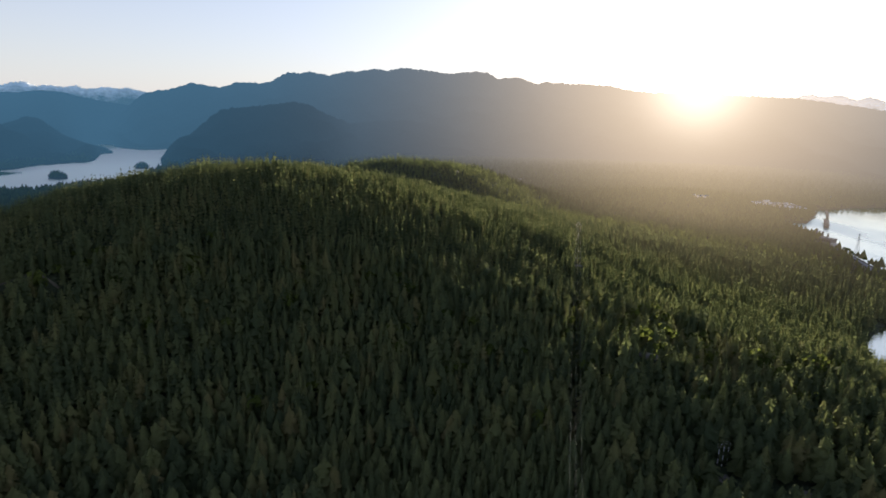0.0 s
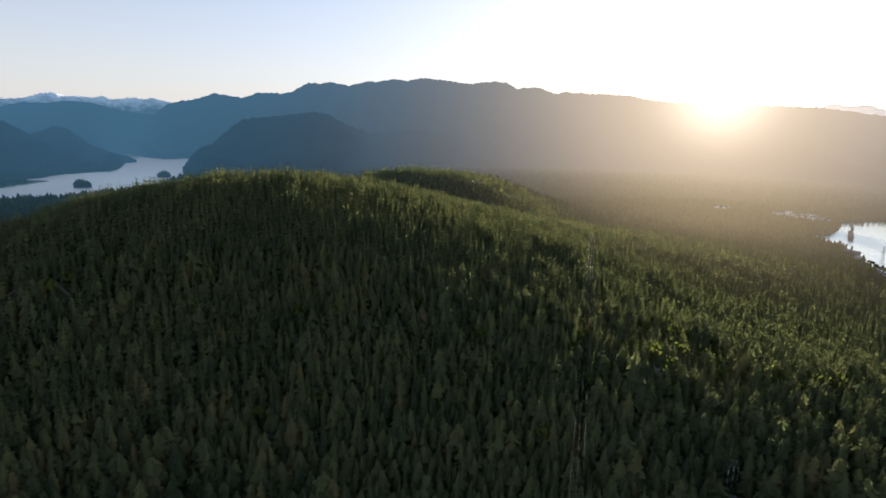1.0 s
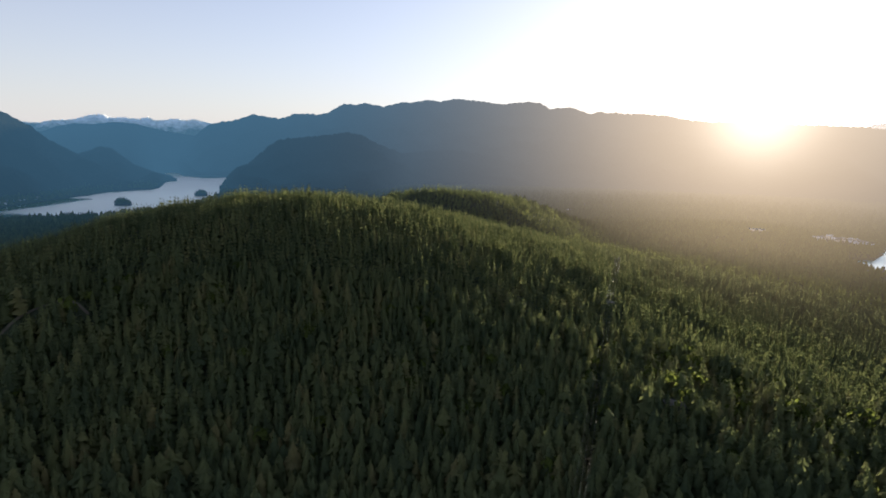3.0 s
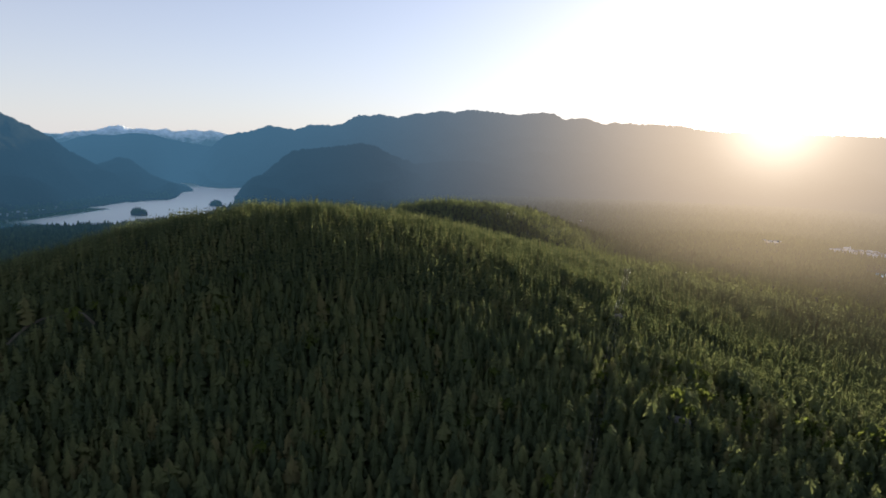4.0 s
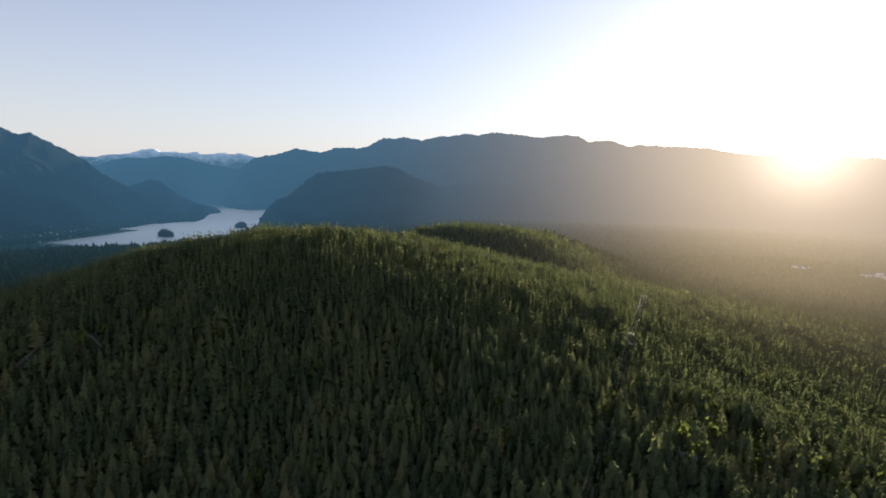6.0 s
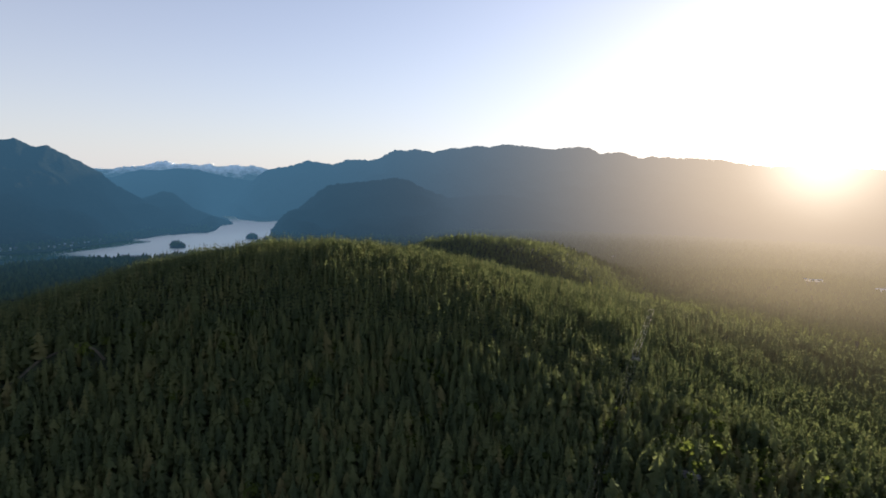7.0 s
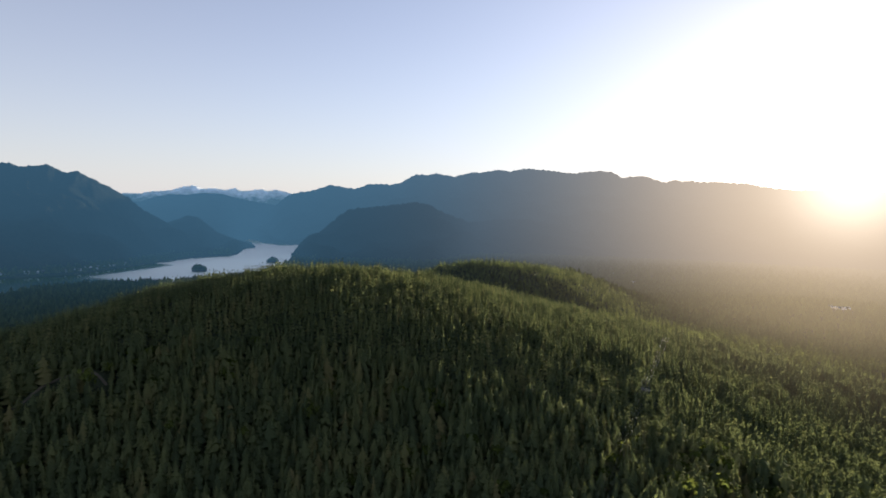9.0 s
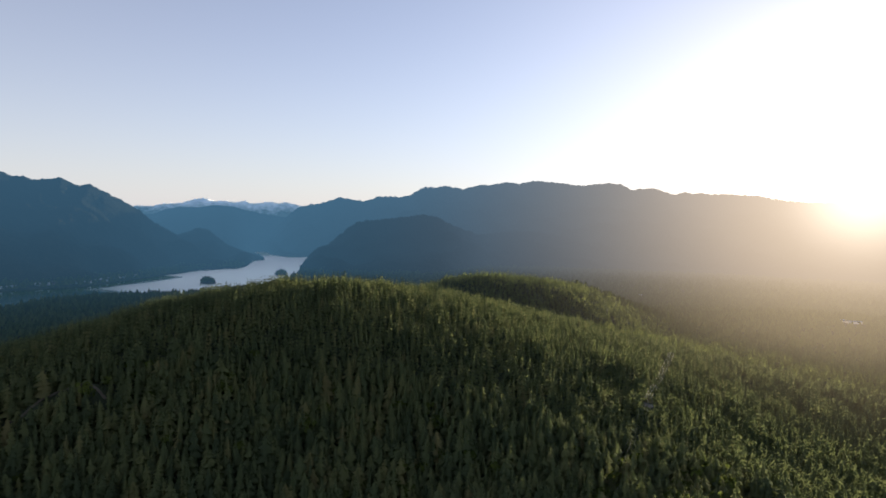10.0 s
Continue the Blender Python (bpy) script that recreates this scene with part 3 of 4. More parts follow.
def forest(name, shapes, places, sizes, mat, label, slim=(0.95, 1.65)):
    """Many trees as one mesh: shapes of unit height, set on the land at places."""
    xs, ys, zs = places
    rng = np.random.RandomState(len(xs))
    verts, faces, tints, ways, n = [], [], [], [], 0
    pick = rng.randint(0, len(shapes), len(xs))
    turn, wide, tint = rng.uniform(0, 6.28, len(xs)), rng.uniform(*slim, len(xs)), np.clip(rng.normal(0.44, 0.25, len(xs)) + 0.16 * wobble(xs, ys, 90.0, 8) + 0.38 * light_stand(xs, ys), 0, 1)
    lean = rng.normal(0, 0.02, (len(xs), 2))
    for k, (v, f) in enumerate(shapes):
        at = np.nonzero(pick == k)[0]
        if not len(at):
            continue
        c, s, h = np.cos(turn[at])[:, None], np.sin(turn[at])[:, None], sizes[at][:, None]
        wd = wide[at][:, None] * h ** 0.75 * 20 ** 0.25
        z = v[None, :, 2] * h
        x = (v[None, :, 0] * c - v[None, :, 1] * s) * wd + xs[at][:, None] + lean[at, 0][:, None] * z
        y = (v[None, :, 0] * s + v[None, :, 1] * c) * wd + ys[at][:, None] + lean[at, 1][:, None] * z
        verts.append(np.stack([x, y, z + zs[at][:, None]], 2).reshape(-1, 3))
        faces.append((f[None] + (np.arange(len(at)) * len(v))[:, None, None]).reshape(-1, 3) + n)
        tints.append(np.repeat(tint[at], len(v)))
        w = outward_of(v)
        ways.append(np.stack([w[None, :, 0] * c - w[None, :, 1] * s, w[None, :, 0] * s + w[None, :, 1] * c, w[None, :, 2] + 0 * c], 2).reshape(-1, 3))
        n += len(at) * len(v)
    me = mesh_of(name, np.concatenate(verts), np.concatenate(faces), mat)
    add_leaf_data(me, np.concatenate(tints), np.concatenate(ways))
    return tagged(new(name, me), label, "forest", kind="stuff")


def under_wires(xs, ys):
    """True where the strip under the power line is kept low."""
    low = np.zeros(len(xs), bool)
    for (ax, ay), (bx, by) in zip(LINE, LINE[1:]):
        along = np.clip((ys - ay) / (by - ay), 0, 1)
        low |= (np.abs(xs - (ax + (bx - ax) * along)) < 3.6) & (ys > ay) & (ys < by)
    return low


def tall(count, rng, xs, ys, mean=17.5, uneven=0.22):
    """Heights of trees; saplings under the power line, young growth below the track."""
    high = np.clip(rng.normal(mean, mean * uneven, count) + 2.4 * wobble(xs, ys, 50.0, 9), mean * 0.4, mean * 1.6)
    high = np.where(from_track(xs, ys, 10.0) < 9.0, high * 0.62, high)
    return np.where(under_wires(xs, ys), high * 0.6, high)


def ragged(count, arms, seed, radius, wide=0.36, lift=0.26, round_by=0.72):
    """An open conifer crown 1 m high: whorls of single drooping branches of uneven reach, some of them broken off."""
    rng = np.random.RandomState(seed)
    verts, faces = [], []
    lopside = rng.uniform(0, 6.28)
    for k in range(count):
        f = k / (count - 1)
        z = 0.10 + 0.78 * f + rng.normal(0, 0.012)
        reach = radius * (1.04 - f) ** round_by * rng.uniform(0.72, 1.18) + 0.012
        turn = rng.uniform(0, 6.28)
        n = arms if f < 0.75 else max(arms - 1, 3)
        for i in range(n):
            if f < 0.6 and rng.uniform() < 0.08:
                continue
            a = turn + 6.283 * i / n + rng.normal(0, 0.22)
            r = reach * rng.uniform(0.6, 1.25) * (1 + 0.18 * math.cos(a - lopside))
            w = wide * r * rng.uniform(0.8, 1.2) + 0.009
            c, s = math.cos(a), math.sin(a)
            dip = rng.uniform(0.05, 0.5) * r
            b = len(verts)
            verts += [(0, 0, z + lift * r + 0.05), (0.6 * r * c - w * s, 0.6 * r * s + w * c, z - 0.5 * dip), (r * c, r * s, z - dip),
                      (0.6 * r * c + w * s, 0.6 * r * s - w * c, z - 0.5 * dip)]
            faces += [(b, b + 1, b + 2), (b, b + 2, b + 3)]
    b = len(verts)
    verts += [(0.014, 0, 0.88), (-0.007, 0.012, 0.88), (-0.007, -0.012, 0.88), (0, 0, 1.0)]
    faces += [(b, b + 1, b + 3), (b + 1, b + 2, b + 3), (b + 2, b, b + 3)]
    return np.array(verts), np.array(faces)


near_shapes = [merged(ragged(14, 7, 100 + k, r, round_by=q), stem(4, 0.86, 0.012))
               for k, (r, q) in enumerate(((0.16, 0.72), (0.18, 0.6), (0.20, 0.55), (0.14, 0.8), (0.22, 0.6), (0.17, 0.66), (0.19, 0.72), (0.15, 0.5)))]
slope_shapes = [ragged(9, 6, 150 + k, r, 0.42, 0.34, q) for k, (r, q) in enumerate(((0.16, 0.7), (0.18, 0.6), (0.21, 0.6), (0.15, 0.8), (0.19, 0.55)))]
mid_shapes = [ragged(5, 4, 200 + k, r, 0.5, 0.5) for k, r in enumerate((0.17, 0.19, 0.21, 0.16, 0.18))]
far_shapes = [tiers(2, 3, 300 + k, radius=r) for k, r in enumerate((0.2, 0.24, 0.28))]
leaf_shapes = [merged(leafy(34, 400 + k), stem(3, 0.5, 0.016)) for k in range(4)]


xs, ys, zs, rng = forest_points(215, 570, 6.2, 1)
x0, x1, y0, y1 = NEAR_PATCH
outside = ~((xs > x0) & (xs < x1) & (ys > y0) & (ys < y1))
patch = (xs[~outside], ys[~outside], zs[~outside])
xs, ys, zs = xs[outside], ys[outside], zs[outside]
broad = rng.uniform(0, 1, len(xs)) < 0.015 + 0.2 * light_stand(xs, ys)
hs = tall(len(xs), rng, xs, ys, 19.5)
close_by = ~broad & (np.hypot(xs, ys) < 395)
beyond = ~broad & ~close_by
forest("near_forest", near_shapes, (xs[close_by], ys[close_by], zs[close_by]), hs[close_by], NEEDLES, "dense dark green conifer forest on the hillside", (1.15, 1.85))
forest("slope_forest", slope_shapes, (xs[beyond], ys[beyond], zs[beyond]), hs[beyond], NEEDLES, "dark green conifers closing over the slope of the hill", (1.05, 1.7))
forest("broadleaf_stand", leaf_shapes, (xs[broad], ys[broad], zs[broad]), hs[broad] * 0.82, LEAVES, "yellow-green broadleaf trees among the conifers", (0.8, 1.1))
xs, ys, zs, rng = forest_points(12, 215, 6.2, 6, -80, 70)
forest("foot_forest", mid_shapes, (xs, ys, zs), tall(len(xs), rng, xs, ys, 15.0), NEEDLES, "conifer forest at the foot of the hill", (1.0, 1.5))
xs, ys, zs, rng = forest_points(570, 1010, 5.2, 2)
forest("hill_forest", mid_shapes, (xs, ys, zs), tall(len(xs), rng, xs, ys, 15.5, 0.18), HAZED_NEEDLES, "dense conifer forest over the domed hilltop", (0.78, 1.15))
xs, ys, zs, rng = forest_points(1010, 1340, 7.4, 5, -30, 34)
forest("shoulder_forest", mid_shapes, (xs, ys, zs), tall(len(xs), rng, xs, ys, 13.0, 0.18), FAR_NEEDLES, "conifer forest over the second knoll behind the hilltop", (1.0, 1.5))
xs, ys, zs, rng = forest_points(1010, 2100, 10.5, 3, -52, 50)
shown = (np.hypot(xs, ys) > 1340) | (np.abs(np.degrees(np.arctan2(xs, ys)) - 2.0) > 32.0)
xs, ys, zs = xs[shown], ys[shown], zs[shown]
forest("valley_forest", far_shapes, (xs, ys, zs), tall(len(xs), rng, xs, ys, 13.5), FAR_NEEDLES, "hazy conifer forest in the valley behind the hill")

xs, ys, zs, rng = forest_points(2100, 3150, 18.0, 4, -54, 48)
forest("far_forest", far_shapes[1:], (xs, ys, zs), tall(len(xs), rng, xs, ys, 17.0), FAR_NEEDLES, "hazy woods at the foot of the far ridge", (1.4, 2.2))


# ---- separate trees, nearest the flight ----
def part(name, me, parent, label=""):
    ob = new(name, me)
    ob.parent = parent
    if label:
        ob["label"] = label
    return ob


TREE_LABELS = ["tall dark green conifer with drooping branches on the hillside", "slim dark green conifer with a pointed tip in the forest",
               "broad dark green conifer with full lower branches"]
kinds = []
for k, (radius, label) in enumerate(zip((0.19, 0.155, 0.225), TREE_LABELS)):
    base = new("conifer_tree")
    crown_v, crown_f = ragged(16, 8, 500 + k, radius, round_by=(0.66, 0.8, 0.58)[k])
    crown_me = mesh_of("crown", crown_v * 19.0, crown_f, NEEDLES)
    add_leaf_data(crown_me, np.full(len(crown_v), 0.35 + 0.12 * k), outward_of(crown_v))
    trunk_v, trunk_f = stem(7, 0.92, 0.013)
    part("trunk", mesh_of("trunk", trunk_v * 19.0, trunk_f, BARK, True), base)
    part("crown", crown_me, base)
    tagged(base, label, "tree", "conifers nearest the flight")
    kinds.append(base)
rng = np.random.RandomState(77)
for n, (px, py, pz) in enumerate(zip(*patch)):
    k = n if n < 3 else rng.randint(0, 3)
    m = Matrix.LocRotScale((px, py, pz), Euler((rng.normal(0, 0.02), rng.normal(0, 0.02), rng.uniform(0, 6.28))), None)
    size = rng.uniform(0.75, 1.25)
    m = m @ Matrix.Diagonal((size * rng.uniform(0.95, 1.3), size * rng.uniform(0.95, 1.3), size, 1))
    if n < 3:
        kinds[n].matrix_basis = m
    else:
        copy_thing(kinds[k], m).scale = m.to_scale()


# ---- bare rock ----
def rock(bm_seed, wide, deep, high):
    rng = np.random.RandomState(bm_seed)
    bm = bmesh.new()
    bmesh.ops.create_icosphere(bm, subdivisions=3, radius=1.0)
    off = Vector(rng.uniform(-50, 50, 3))
    for v in bm.verts:
        k = 1 + 0.35 * noise.noise(v.co * 1.6 + off) + 0.14 * noise.noise(v.co * 4.5 + off)
        v.co = Vector((v.co.x * wide * k, v.co.y * deep * k, max(v.co.z, -0.35) * high * k))
    me = bpy.data.meshes.new("boulder")
    bm.to_mesh(me)
    bm.free()
    me.materials.append(ROCK)
    return me


rng = np.random.RandomState(5)
for n, (bx, by, ra, rb) in enumerate(BARE):
    for k in range(3):
        w = rng.uniform(0.22, 0.45) * ra
        x, y = bx + rng.uniform(-0.45, 0.45) * ra, by + rng.uniform(-0.4, 0.4) * rb
        ob = new("rock_outcrop", rock(40 + n * 7 + k, w, w * rng.uniform(0.5, 0.9), rng.uniform(0.9, 1.9)))
        ob.location = (x, y, float(land(x, y)) + 0.15)
        tagged(ob, "pale grey weathered rock outcrop in a forest clearing", "rock", "rock outcrops")

for x, y, wide, deep, high, turn, seed in ((155.5, 415.0, 6.5, 3.5, 2.6, -14, 91), (152.5, 646.0, 4.6, 3.2, 1.8, 8, 92)):
    ob = new("rock_outcrop", rock(seed, wide, deep, high))
    ob.matrix_basis = pose(x, y, float(land(x, y)) + 0.3, 0, 0, turn)
    tagged(ob, "broad bare grey rock face among sunlit trees", "rock", "rock outcrops")


# ---- small solids ----
def box_me(name, sx, sy, sz, mat, bevel=0.0, at=(0, 0, 0)):
    """A box that stands on z = 0, with softened edges."""
    bm = bmesh.new()
    bmesh.ops.create_cube(bm, size=1.0)
    for v in bm.verts:
        v.co = Vector((v.co.x * sx + at[0], v.co.y * sy + at[1], (v.co.z + 0.5) * sz + at[2]))
    if bevel:
        bmesh.ops.bevel(bm, geom=bm.edges[:], offset=bevel, segments=1, affect="EDGES")
    me = bpy.data.meshes.new(name)
    bm.to_mesh(me)
    bm.free()
    me.materials.append(mat)
    return me


def rod_me(name, a, b, r0, r1, mat, sides=8):
    """A tapered round bar from a to b."""
    a, b = Vector(a), Vector(b)
    turn = (b - a).to_track_quat("Z", "Y").to_matrix()
    verts, faces = [], []
    for end, r in ((a, r0), (b, r1)):
        for k in range(sides):
            t = 2 * math.pi * k / sides
            verts.append(end + turn @ Vector((r * math.cos(t), r * math.sin(t), 0)))
    for k in range(sides):
        j = (k + 1) % sides
        faces.append((k, j, sides + j, sides + k))
    faces += [tuple(range(sides))[::-1], tuple(range(sides, 2 * sides))]
    me = bpy.data.meshes.new(name)
    me.from_pydata([tuple(v) for v in verts], [], faces)
    me.materials.append(mat)
    return me


# ---- the power line: striped poles in threes, with wires between ----
def power_pole(x, y, top, along, bands=True):
    foot = float(land(x, y)) - 0.4
    high = top - foot
    pole = new("power_pole")
    pole.matrix_basis = pose(x, y, foot, 0, 0, along)
    part("shaft", rod_me("shaft", (0, 0, 0), (0, 0, high), 0.22, 0.17, WOOD_DARK if bands else WOOD_GREY), pole)
    for k in range(3 if bands else 0):
        z0 = high - 3.2 - 5.9 * k
        part("band", rod_me("band", (0, 0, max(z0 - 3.0, 0.3)), (0, 0, z0), 0.24, 0.22, WHITE_PAINT), pole, "white painted marker band")
    for z in (high - 0.5, high - 2.0):
        arm = part("crossarm", box_me("crossarm", 2.4, 0.16, 0.16, WOOD_DARK, 0.02, (0, 0.28, z)), pole)
        for side in (-1.05, 1.05):
            part("insulator", rod_me("insulator", (side, 0.28, z + 0.16), (side, 0.28, z + 0.55), 0.10, 0.07, WHITE_PAINT, 7), arm, "white glazed insulator")
    return tagged(pole, "tall dark power pole with white marker bands and crossarms" if bands else "weathered grey wooden power pole above the conifers",
                  "power pole", "marked power poles" if bands else "power line poles")


def wire(a, b, sag, thick, mat):
    curve = bpy.data.curves.new("power_wire", "CURVE")
    curve.dimensions, curve.bevel_depth, curve.bevel_resolution = "3D", thick, 1
    line = curve.splines.new("POLY")
    line.points.add(24)
    for i, p in enumerate(line.points):
        f = i / 24
        q = Vector(a).lerp(Vector(b), f)
        p.co = (q.x, q.y, q.z - sag * 4 * f * (1 - f), 1)
    curve.materials.append(mat)
    tagged(new("power_wire", curve), "thin steel power wire strung between poles, painted sunlit or unlit", "wire", "power line wires")


POLE_TOPS = (58.0, 72.5, 76.0)
for (px, py), top in zip(LINE, POLE_TOPS):
    for k in (-1, 0, 1):
        power_pole(px + 3.2 * k, py + 0.8 * k, top + 0.6 * (k == 0), 4.0, False)
for k in (-1, 0, 1):
    power_pole(MARKED_POLES[0] + 3.2 * k, MARKED_POLES[1] + 0.8 * k, 39.9 + 1.2 * (k == 0) + 0.5 * k, 4.0)
for n in (0, 1):
    for k in (-1, 0, 1):
        (ax, ay), (bx, by) = LINE[n], LINE[n + 1]
        # far span thicker and paler, its gleam in the sun painted in
        wire((ax + 3.2 * k, ay + 0.8 * k, POLE_TOPS[n] + 0.2), (bx + 3.2 * k, by + 0.8 * k, POLE_TOPS[n + 1] + 0.2), (9.0, 4.0)[n], (0.03, 0.055)[n], (UNLIT_CABLE, SUNLIT_CABLE)[n])


# ---- a dirt track on the hillside, a paved road along the shore ----
DIRT = plain("pale_dirt", (0.15, 0.13, 0.085), 0.9, vary=0.4, scale=0.3)
PAVING = plain("pale_worn_paving", (0.30, 0.29, 0.27), 0.85, vary=0.3, scale=0.2)


def strip(name, line, half, mat, label, category):
    """A ribbon of ground laid over the land along a line, slightly crowned."""
    steps = np.linspace(0, len(line) - 1, 12 * (len(line) - 1) + 1)
    mid = np.stack([np.interp(steps, range(len(line)), [p[k] for p in line]) for k in (0, 1)], 1)
    ways = np.gradient(mid, axis=0)
    ways /= np.linalg.norm(ways, axis=1)[:, None]
    rows = []
    for side in (-1.0, -0.5, 0.0, 0.5, 1.0):
        px, py = mid[:, 0] - ways[:, 1] * side * half, mid[:, 1] + ways[:, 0] * side * half
        rows.append(np.stack([px, py, land(px, py) + 0.24 - 0.1 * abs(side)], 1))
    ob = new(name, mesh_of(name, np.concatenate(rows), grid_faces(5, len(mid)), mat, True))
    return tagged(ob, label, category, kind="structure")


strip("dirt_track", TRACK, 1.2, DIRT, "narrow pale dirt track curving through the forest", "track")
strip("shore_road", SHORE_ROAD, 5.5, PAVING, "pale paved road along the wooded shore of the bay", "road")


# ---- islands in the inlet ----
def island(x, y, long, wide, high, seed, label):
    rng = np.random.RandomState(seed)
    isle = new("island")
    isle.location = (x, y, 0)
    a, f = np.meshgrid(np.linspace(0, 2 * math.pi, 41)[:-1], np.linspace(0.02, 1, 14))
    edge = 1 + 0.10 * np.sin(2 * a + seed) + 0.06 * np.sin(5 * a + 2 * seed)
    v = np.stack([(f * edge * long * np.cos(a)).ravel(), (f * edge * wide * np.sin(a)).ravel(), (high * (1 - f**3) - 2.0 * f**6).ravel()], 1)
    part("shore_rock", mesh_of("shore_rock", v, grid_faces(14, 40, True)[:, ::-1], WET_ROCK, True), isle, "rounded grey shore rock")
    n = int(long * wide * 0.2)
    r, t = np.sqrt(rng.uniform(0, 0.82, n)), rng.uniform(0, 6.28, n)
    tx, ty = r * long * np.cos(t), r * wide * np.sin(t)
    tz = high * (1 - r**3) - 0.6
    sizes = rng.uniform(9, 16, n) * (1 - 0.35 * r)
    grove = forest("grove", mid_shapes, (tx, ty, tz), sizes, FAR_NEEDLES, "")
    grove.parent = isle
    grove["label"], grove["kind"] = "dense dark conifer grove", "stuff"
    del grove["category"]
    return tagged(isle, label, "island")


island(-1238, 1885, 31, 25, 16.5, 3, "small round wooded island in the silvery inlet")
island(-1172, 2290, 29, 24, 16.0, 4, "small domed wooded island close to the far shore")
island(-1690, 3330, 34, 12, 1.5, 6, "low dark islet lying flat on the inlet")


# ---- houses ----
def house(x, y, z, turn, sx, sy, sz, wall_mat, roof_mat, label, group, pitch=0.45):
    home = new("house")
    home.matrix_basis = pose(x, y, z, 0, 0, turn)
    wall = part("wall", box_me("wall", sx, sy, sz + 1.5, wall_mat, 0.05, (0, 0, -1.5)), home)
    rise, o = pitch * sy / 2, 0.6
    hx, hy = sx / 2 + o, sy / 2 + o
    verts = [(-hx, -hy, sz - 0.2), (hx, -hy, sz - 0.2), (hx, hy, sz - 0.2), (-hx, hy, sz - 0.2), (-hx, 0, sz + rise), (hx, 0, sz + rise)]
    me = bpy.data.meshes.new("roof")
    me.from_pydata(verts, [], [(3, 2, 1, 0), (0, 1, 5, 4), (2, 3, 4, 5), (0, 4, 3), (1, 2, 5)])
    me.materials.append(roof_mat)
    part("roof", me, home)
    for k in (-1, 1):
        part("window", box_me("window", sx * 0.2, 0.12, 1.3, PANE, 0.0, (k * sx * 0.24, -sy / 2 - 0.03, sz * 0.5)), wall, "dark window pane")
    return tagged(home, label, "house", group)


def row_of_houses(spots, seed, group, label, wall_mats, roof_mats, size=(9, 15)):
    rng = np.random.RandomState(seed)
    for x, y in spots:
        z = float(land(x, y))
        if z < 1.0:
            continue
        w = rng.uniform(*size)
        house(x, y, z, rng.uniform(-30, 60), w, w * rng.uniform(0.6, 0.8), rng.uniform(4.5, 8), wall_mats[rng.randint(len(wall_mats))],
              roof_mats[rng.randint(len(roof_mats))], label, group)


rng = np.random.RandomState(9)
west = [(float(np.interp(y, [1300, 1400, 1510, 1640, 1740, 1950], [-1660, -1625, -1580, -1510, -1520, -1545])) - rng.uniform(24, 58), y) for y in rng.uniform(1330, 1930, 40)]
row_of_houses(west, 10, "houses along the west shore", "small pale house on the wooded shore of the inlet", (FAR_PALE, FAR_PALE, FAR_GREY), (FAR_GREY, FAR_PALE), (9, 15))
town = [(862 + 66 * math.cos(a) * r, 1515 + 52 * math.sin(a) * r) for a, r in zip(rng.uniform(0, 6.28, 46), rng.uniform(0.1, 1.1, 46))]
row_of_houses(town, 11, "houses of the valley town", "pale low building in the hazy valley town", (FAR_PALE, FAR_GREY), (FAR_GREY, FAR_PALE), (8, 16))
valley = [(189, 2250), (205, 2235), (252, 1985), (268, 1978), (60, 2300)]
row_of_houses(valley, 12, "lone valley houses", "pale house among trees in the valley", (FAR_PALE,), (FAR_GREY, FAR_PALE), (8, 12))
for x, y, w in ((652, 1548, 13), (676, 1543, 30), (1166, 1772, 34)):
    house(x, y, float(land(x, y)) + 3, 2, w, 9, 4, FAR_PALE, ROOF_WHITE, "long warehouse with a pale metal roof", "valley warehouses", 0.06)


# ---- the plant by the bay ----
def chimney(x, y, high, r):
    stack = new("chimney_stack")
    stack.location = (x, y, float(land(x, y)) - 0.3)
    part("shaft", rod_me("shaft", (0, 0, 0), (0, 0, high), r * 1.2, r, FAR_GREY, 14), stack)
    part("rim", rod_me("rim", (0, 0, high - 1.0), (0, 0, high + 0.3), r * 1.12, r * 1.12, FAR_DARK, 14), stack, "dark sooty rim")
    tagged(stack, "grey concrete chimney stack beside the waterside plant", "chimney", "plant chimneys")


for x, y, high, r in ((742, 1155, 17, 1.6), (746, 1143, 17, 1.6), (749, 1131, 18, 1.7), (750, 1240, 12, 1.3), (757, 1234, 12, 1.3)):
    chimney(x, y, high, r)
hall = new("plant_hall")
hall.matrix_basis = pose(724, 1092, float(land(724, 1092)) - 0.5, 0, 0, -74)
hall_body = part("wall", box_me("wall", 26, 14, 11, FAR_GREY, 0.1), hall)
part("roof", box_me("roof", 27, 15, 0.8, FAR_GREY, 0.05, (0, 0, 11)), hall)
part("annex", box_me("annex", 11, 11, 4.5, FAR_PALE, 0.1, (18.6, -1, 0)), hall, "lower pale annex")
for k in range(5):
    part("window", box_me("window", 3.2, 0.15, 4.0, FAR_DARK, 0.0, (-10 + 5.0 * k, -7.05, 4.5)), hall_body, "tall dark window")
tagged(hall, "grey concrete plant hall at the edge of the bay", "industrial building")


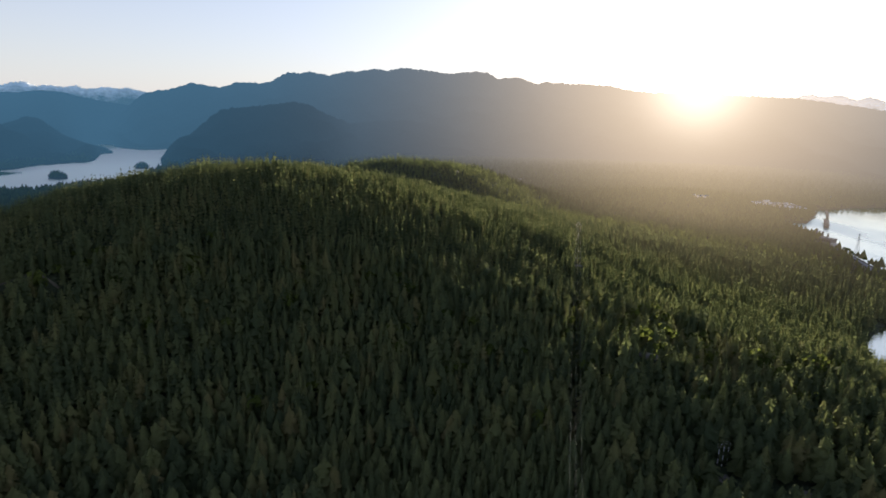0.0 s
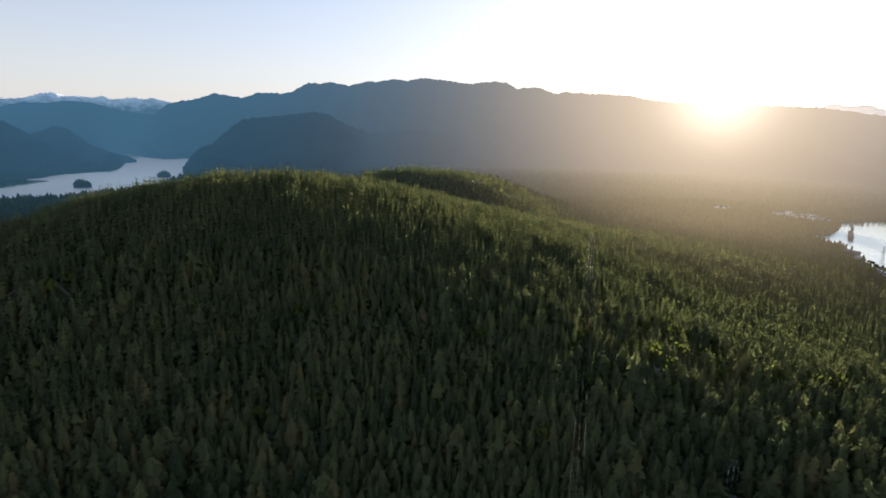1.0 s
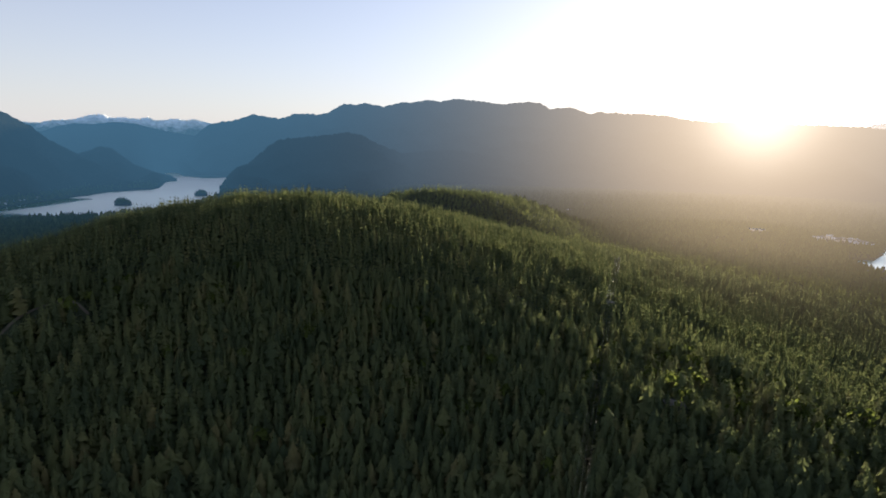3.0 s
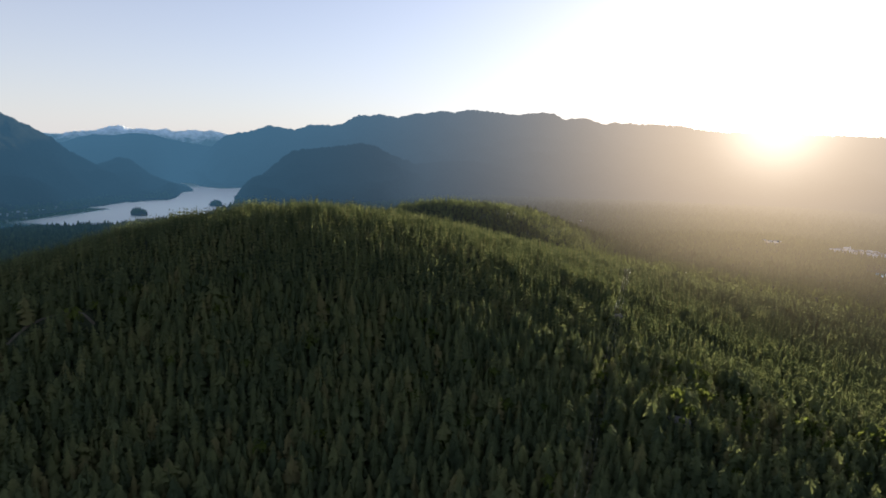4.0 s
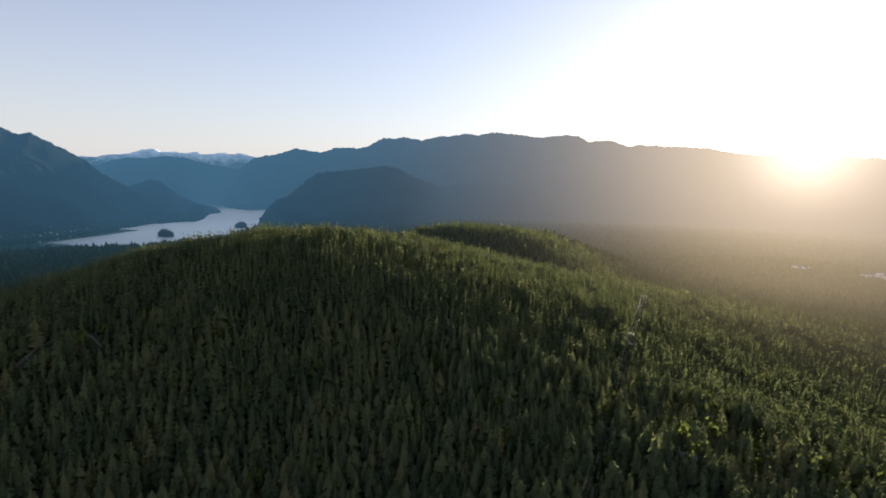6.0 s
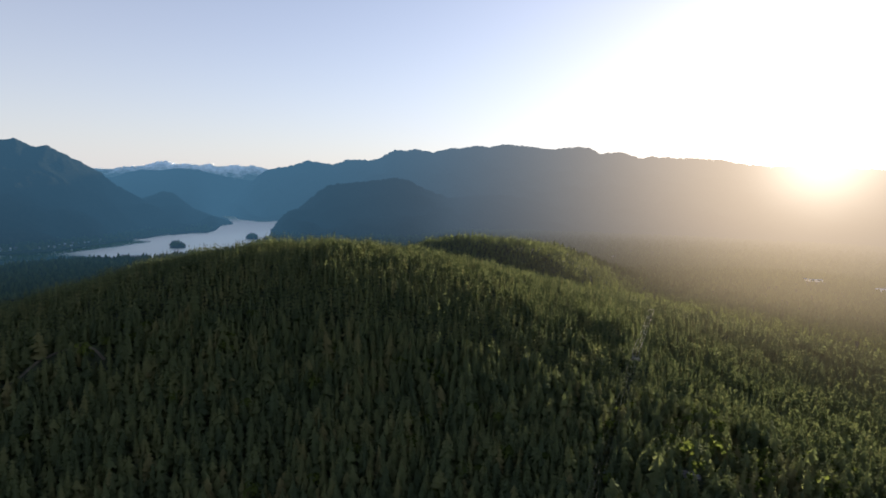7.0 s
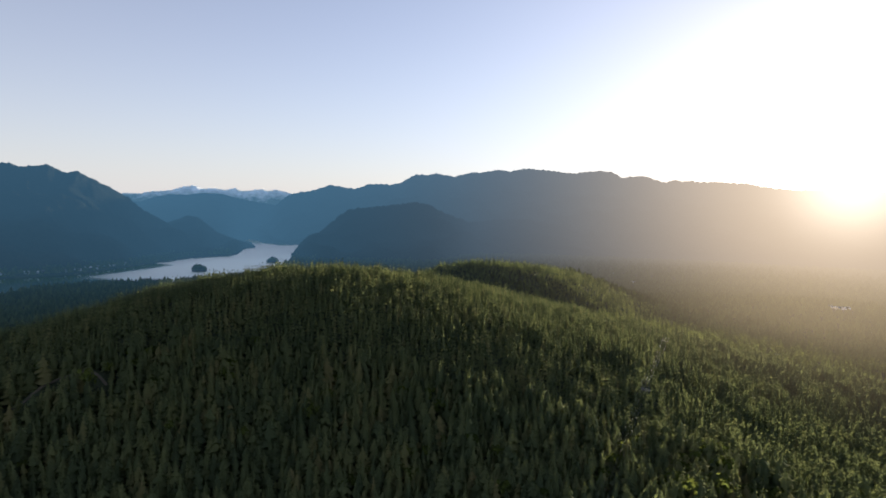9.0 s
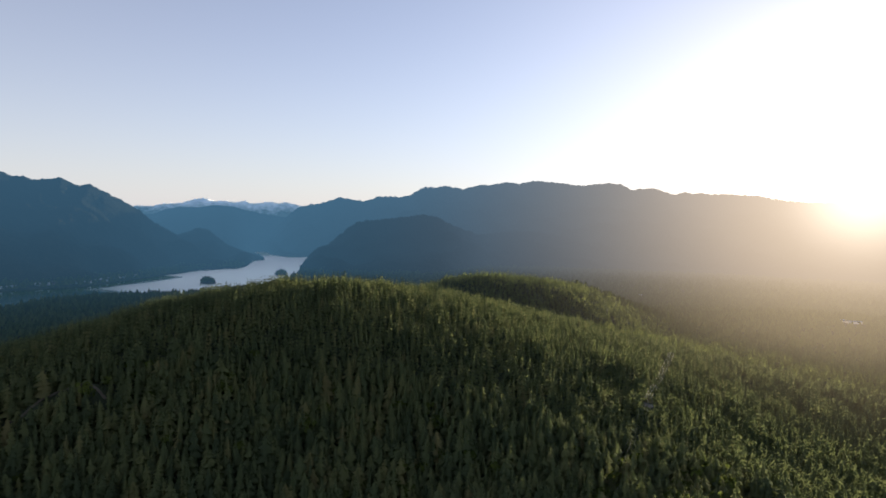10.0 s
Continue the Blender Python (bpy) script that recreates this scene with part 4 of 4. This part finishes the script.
SHORE_TREES = [(739, 1062, 11), (735, 1050, 12), (737, 1040, 9), (729, 1030, 10), (724, 1016, 8), (721, 1004, 10), (716, 994, 9), (717, 980, 8), (710, 968, 10), (708, 955, 9)]
shore_tree = None
for n, (x, y, high) in enumerate(SHORE_TREES):
    m = Matrix.LocRotScale((x, y, float(land(x, y)) - 0.2), Euler((0, 0, 1.7 * n)), (high, high, high))
    if shore_tree is None:
        shore_tree = new("broadleaf_tree")
        shore_tree.matrix_basis = m
        leaf_v, leaf_f = leafy(90, 640)
        crown_me = mesh_of("crown", leaf_v * (1.35, 1.35, 1.0), leaf_f, LEAVES)
        add_leaf_data(crown_me, np.full(len(leaf_v), 0.3), outward_of(leaf_v))
        trunk_v, trunk_f = stem(7, 0.62, 0.03)
        part("trunk", mesh_of("trunk", trunk_v, trunk_f, BARK, True), shore_tree)
        part("crown", crown_me, shore_tree)
        tagged(shore_tree, "dark round-crowned broadleaf tree on the shore of the bay", "tree", "shore trees")
    else:
        copy_thing(shore_tree, m).scale = m.to_scale()


def lattice_tower(x, y, high, half):
    tower = new("lattice_tower")
    tower.location = (x, y, float(land(x, y)) - 0.3)
    for sx in (-1, 1):
        for sy in (-1, 1):
            part("leg", rod_me("leg", (sx * half, sy * half, 0), (sx * 0.35, sy * 0.35, high), 0.22, 0.14, STEEL, 6), tower)
    levels = [0.12, 0.3, 0.46, 0.6, 0.72, 0.83, 0.92]
    for a, b in zip(levels, levels[1:]):
        ha, hb = half + (0.35 - half) * a, half + (0.35 - half) * b
        for p, q in (((-1, -1), (1, -1)), ((1, -1), (1, 1)), ((1, 1), (-1, 1)), ((-1, 1), (-1, -1))):
            part("brace", rod_me("brace", (p[0] * ha, p[1] * ha, a * high), (q[0] * hb, q[1] * hb, b * high), 0.1, 0.1, STEEL, 5), tower)
    for f in (0.76, 0.87, 0.97):
        part("crossarm", box_me("crossarm", 11 * (1.25 - 0.4 * f), 0.4, 0.4, STEEL, 0.05, (0, 0, f * high)), tower)
    tagged(tower, "slender steel lattice pylon above the shore trees", "pylon")


lattice_tower(702, 980, 42, 3.2)

# the jetty and the moored barge
jetty = new("jetty")
jetty.matrix_basis = pose(990, 1512, 0, 0, 0, -31)
part("deck", box_me("deck", 5, 136, 0.7, FAR_DARK, 0.05, (0, 0, 3.0)), jetty)
for k in range(15):
    for side in (-2, 2):
        part("pile", rod_me("pile", (side, -63 + 9 * k, -8), (side, -63 + 9 * k, 3.1), 0.35, 0.32, FAR_DARK, 7), jetty)
tagged(jetty, "dark timber jetty on piles in the bay", "jetty")
barge = new("barge")
barge.matrix_basis = pose(893, 1362, -1.2, 0, 0, -31)
hull_bm = bmesh.new()
stations = [(-62, 3.4), (-54, 4.9), (-20, 5.4), (20, 5.4), (50, 4.8), (64, 0.9)]
previous = None
for sy, half in stations:
    ring = [hull_bm.verts.new(p) for p in ((-half * 0.75, sy, 0), (half * 0.75, sy, 0), (half, sy, 7.5), (-half, sy, 7.5))]
    if previous:
        for k in range(4):
            hull_bm.faces.new((previous[k], previous[(k + 1) % 4], ring[(k + 1) % 4], ring[k]))
    else:
        hull_bm.faces.new(ring[::-1])
    previous = ring
hull_bm.faces.new(previous)
hull_me = bpy.data.meshes.new("hull")
hull_bm.to_mesh(hull_me)
hull_bm.free()
hull_me.materials.append(FAR_DARK)
part("hull", hull_me, barge)
part("deckhouse", box_me("deckhouse", 6.0, 9, 4, FAR_GREY, 0.2, (0, -47, 7.4)), barge, "pale deckhouse")
part("hatch", box_me("hatch", 7, 70, 1.2, FAR_DARK, 0.2, (0, 8, 7.4)), barge)
tagged(barge, "long dark cargo barge moored at the jetty", "barge")
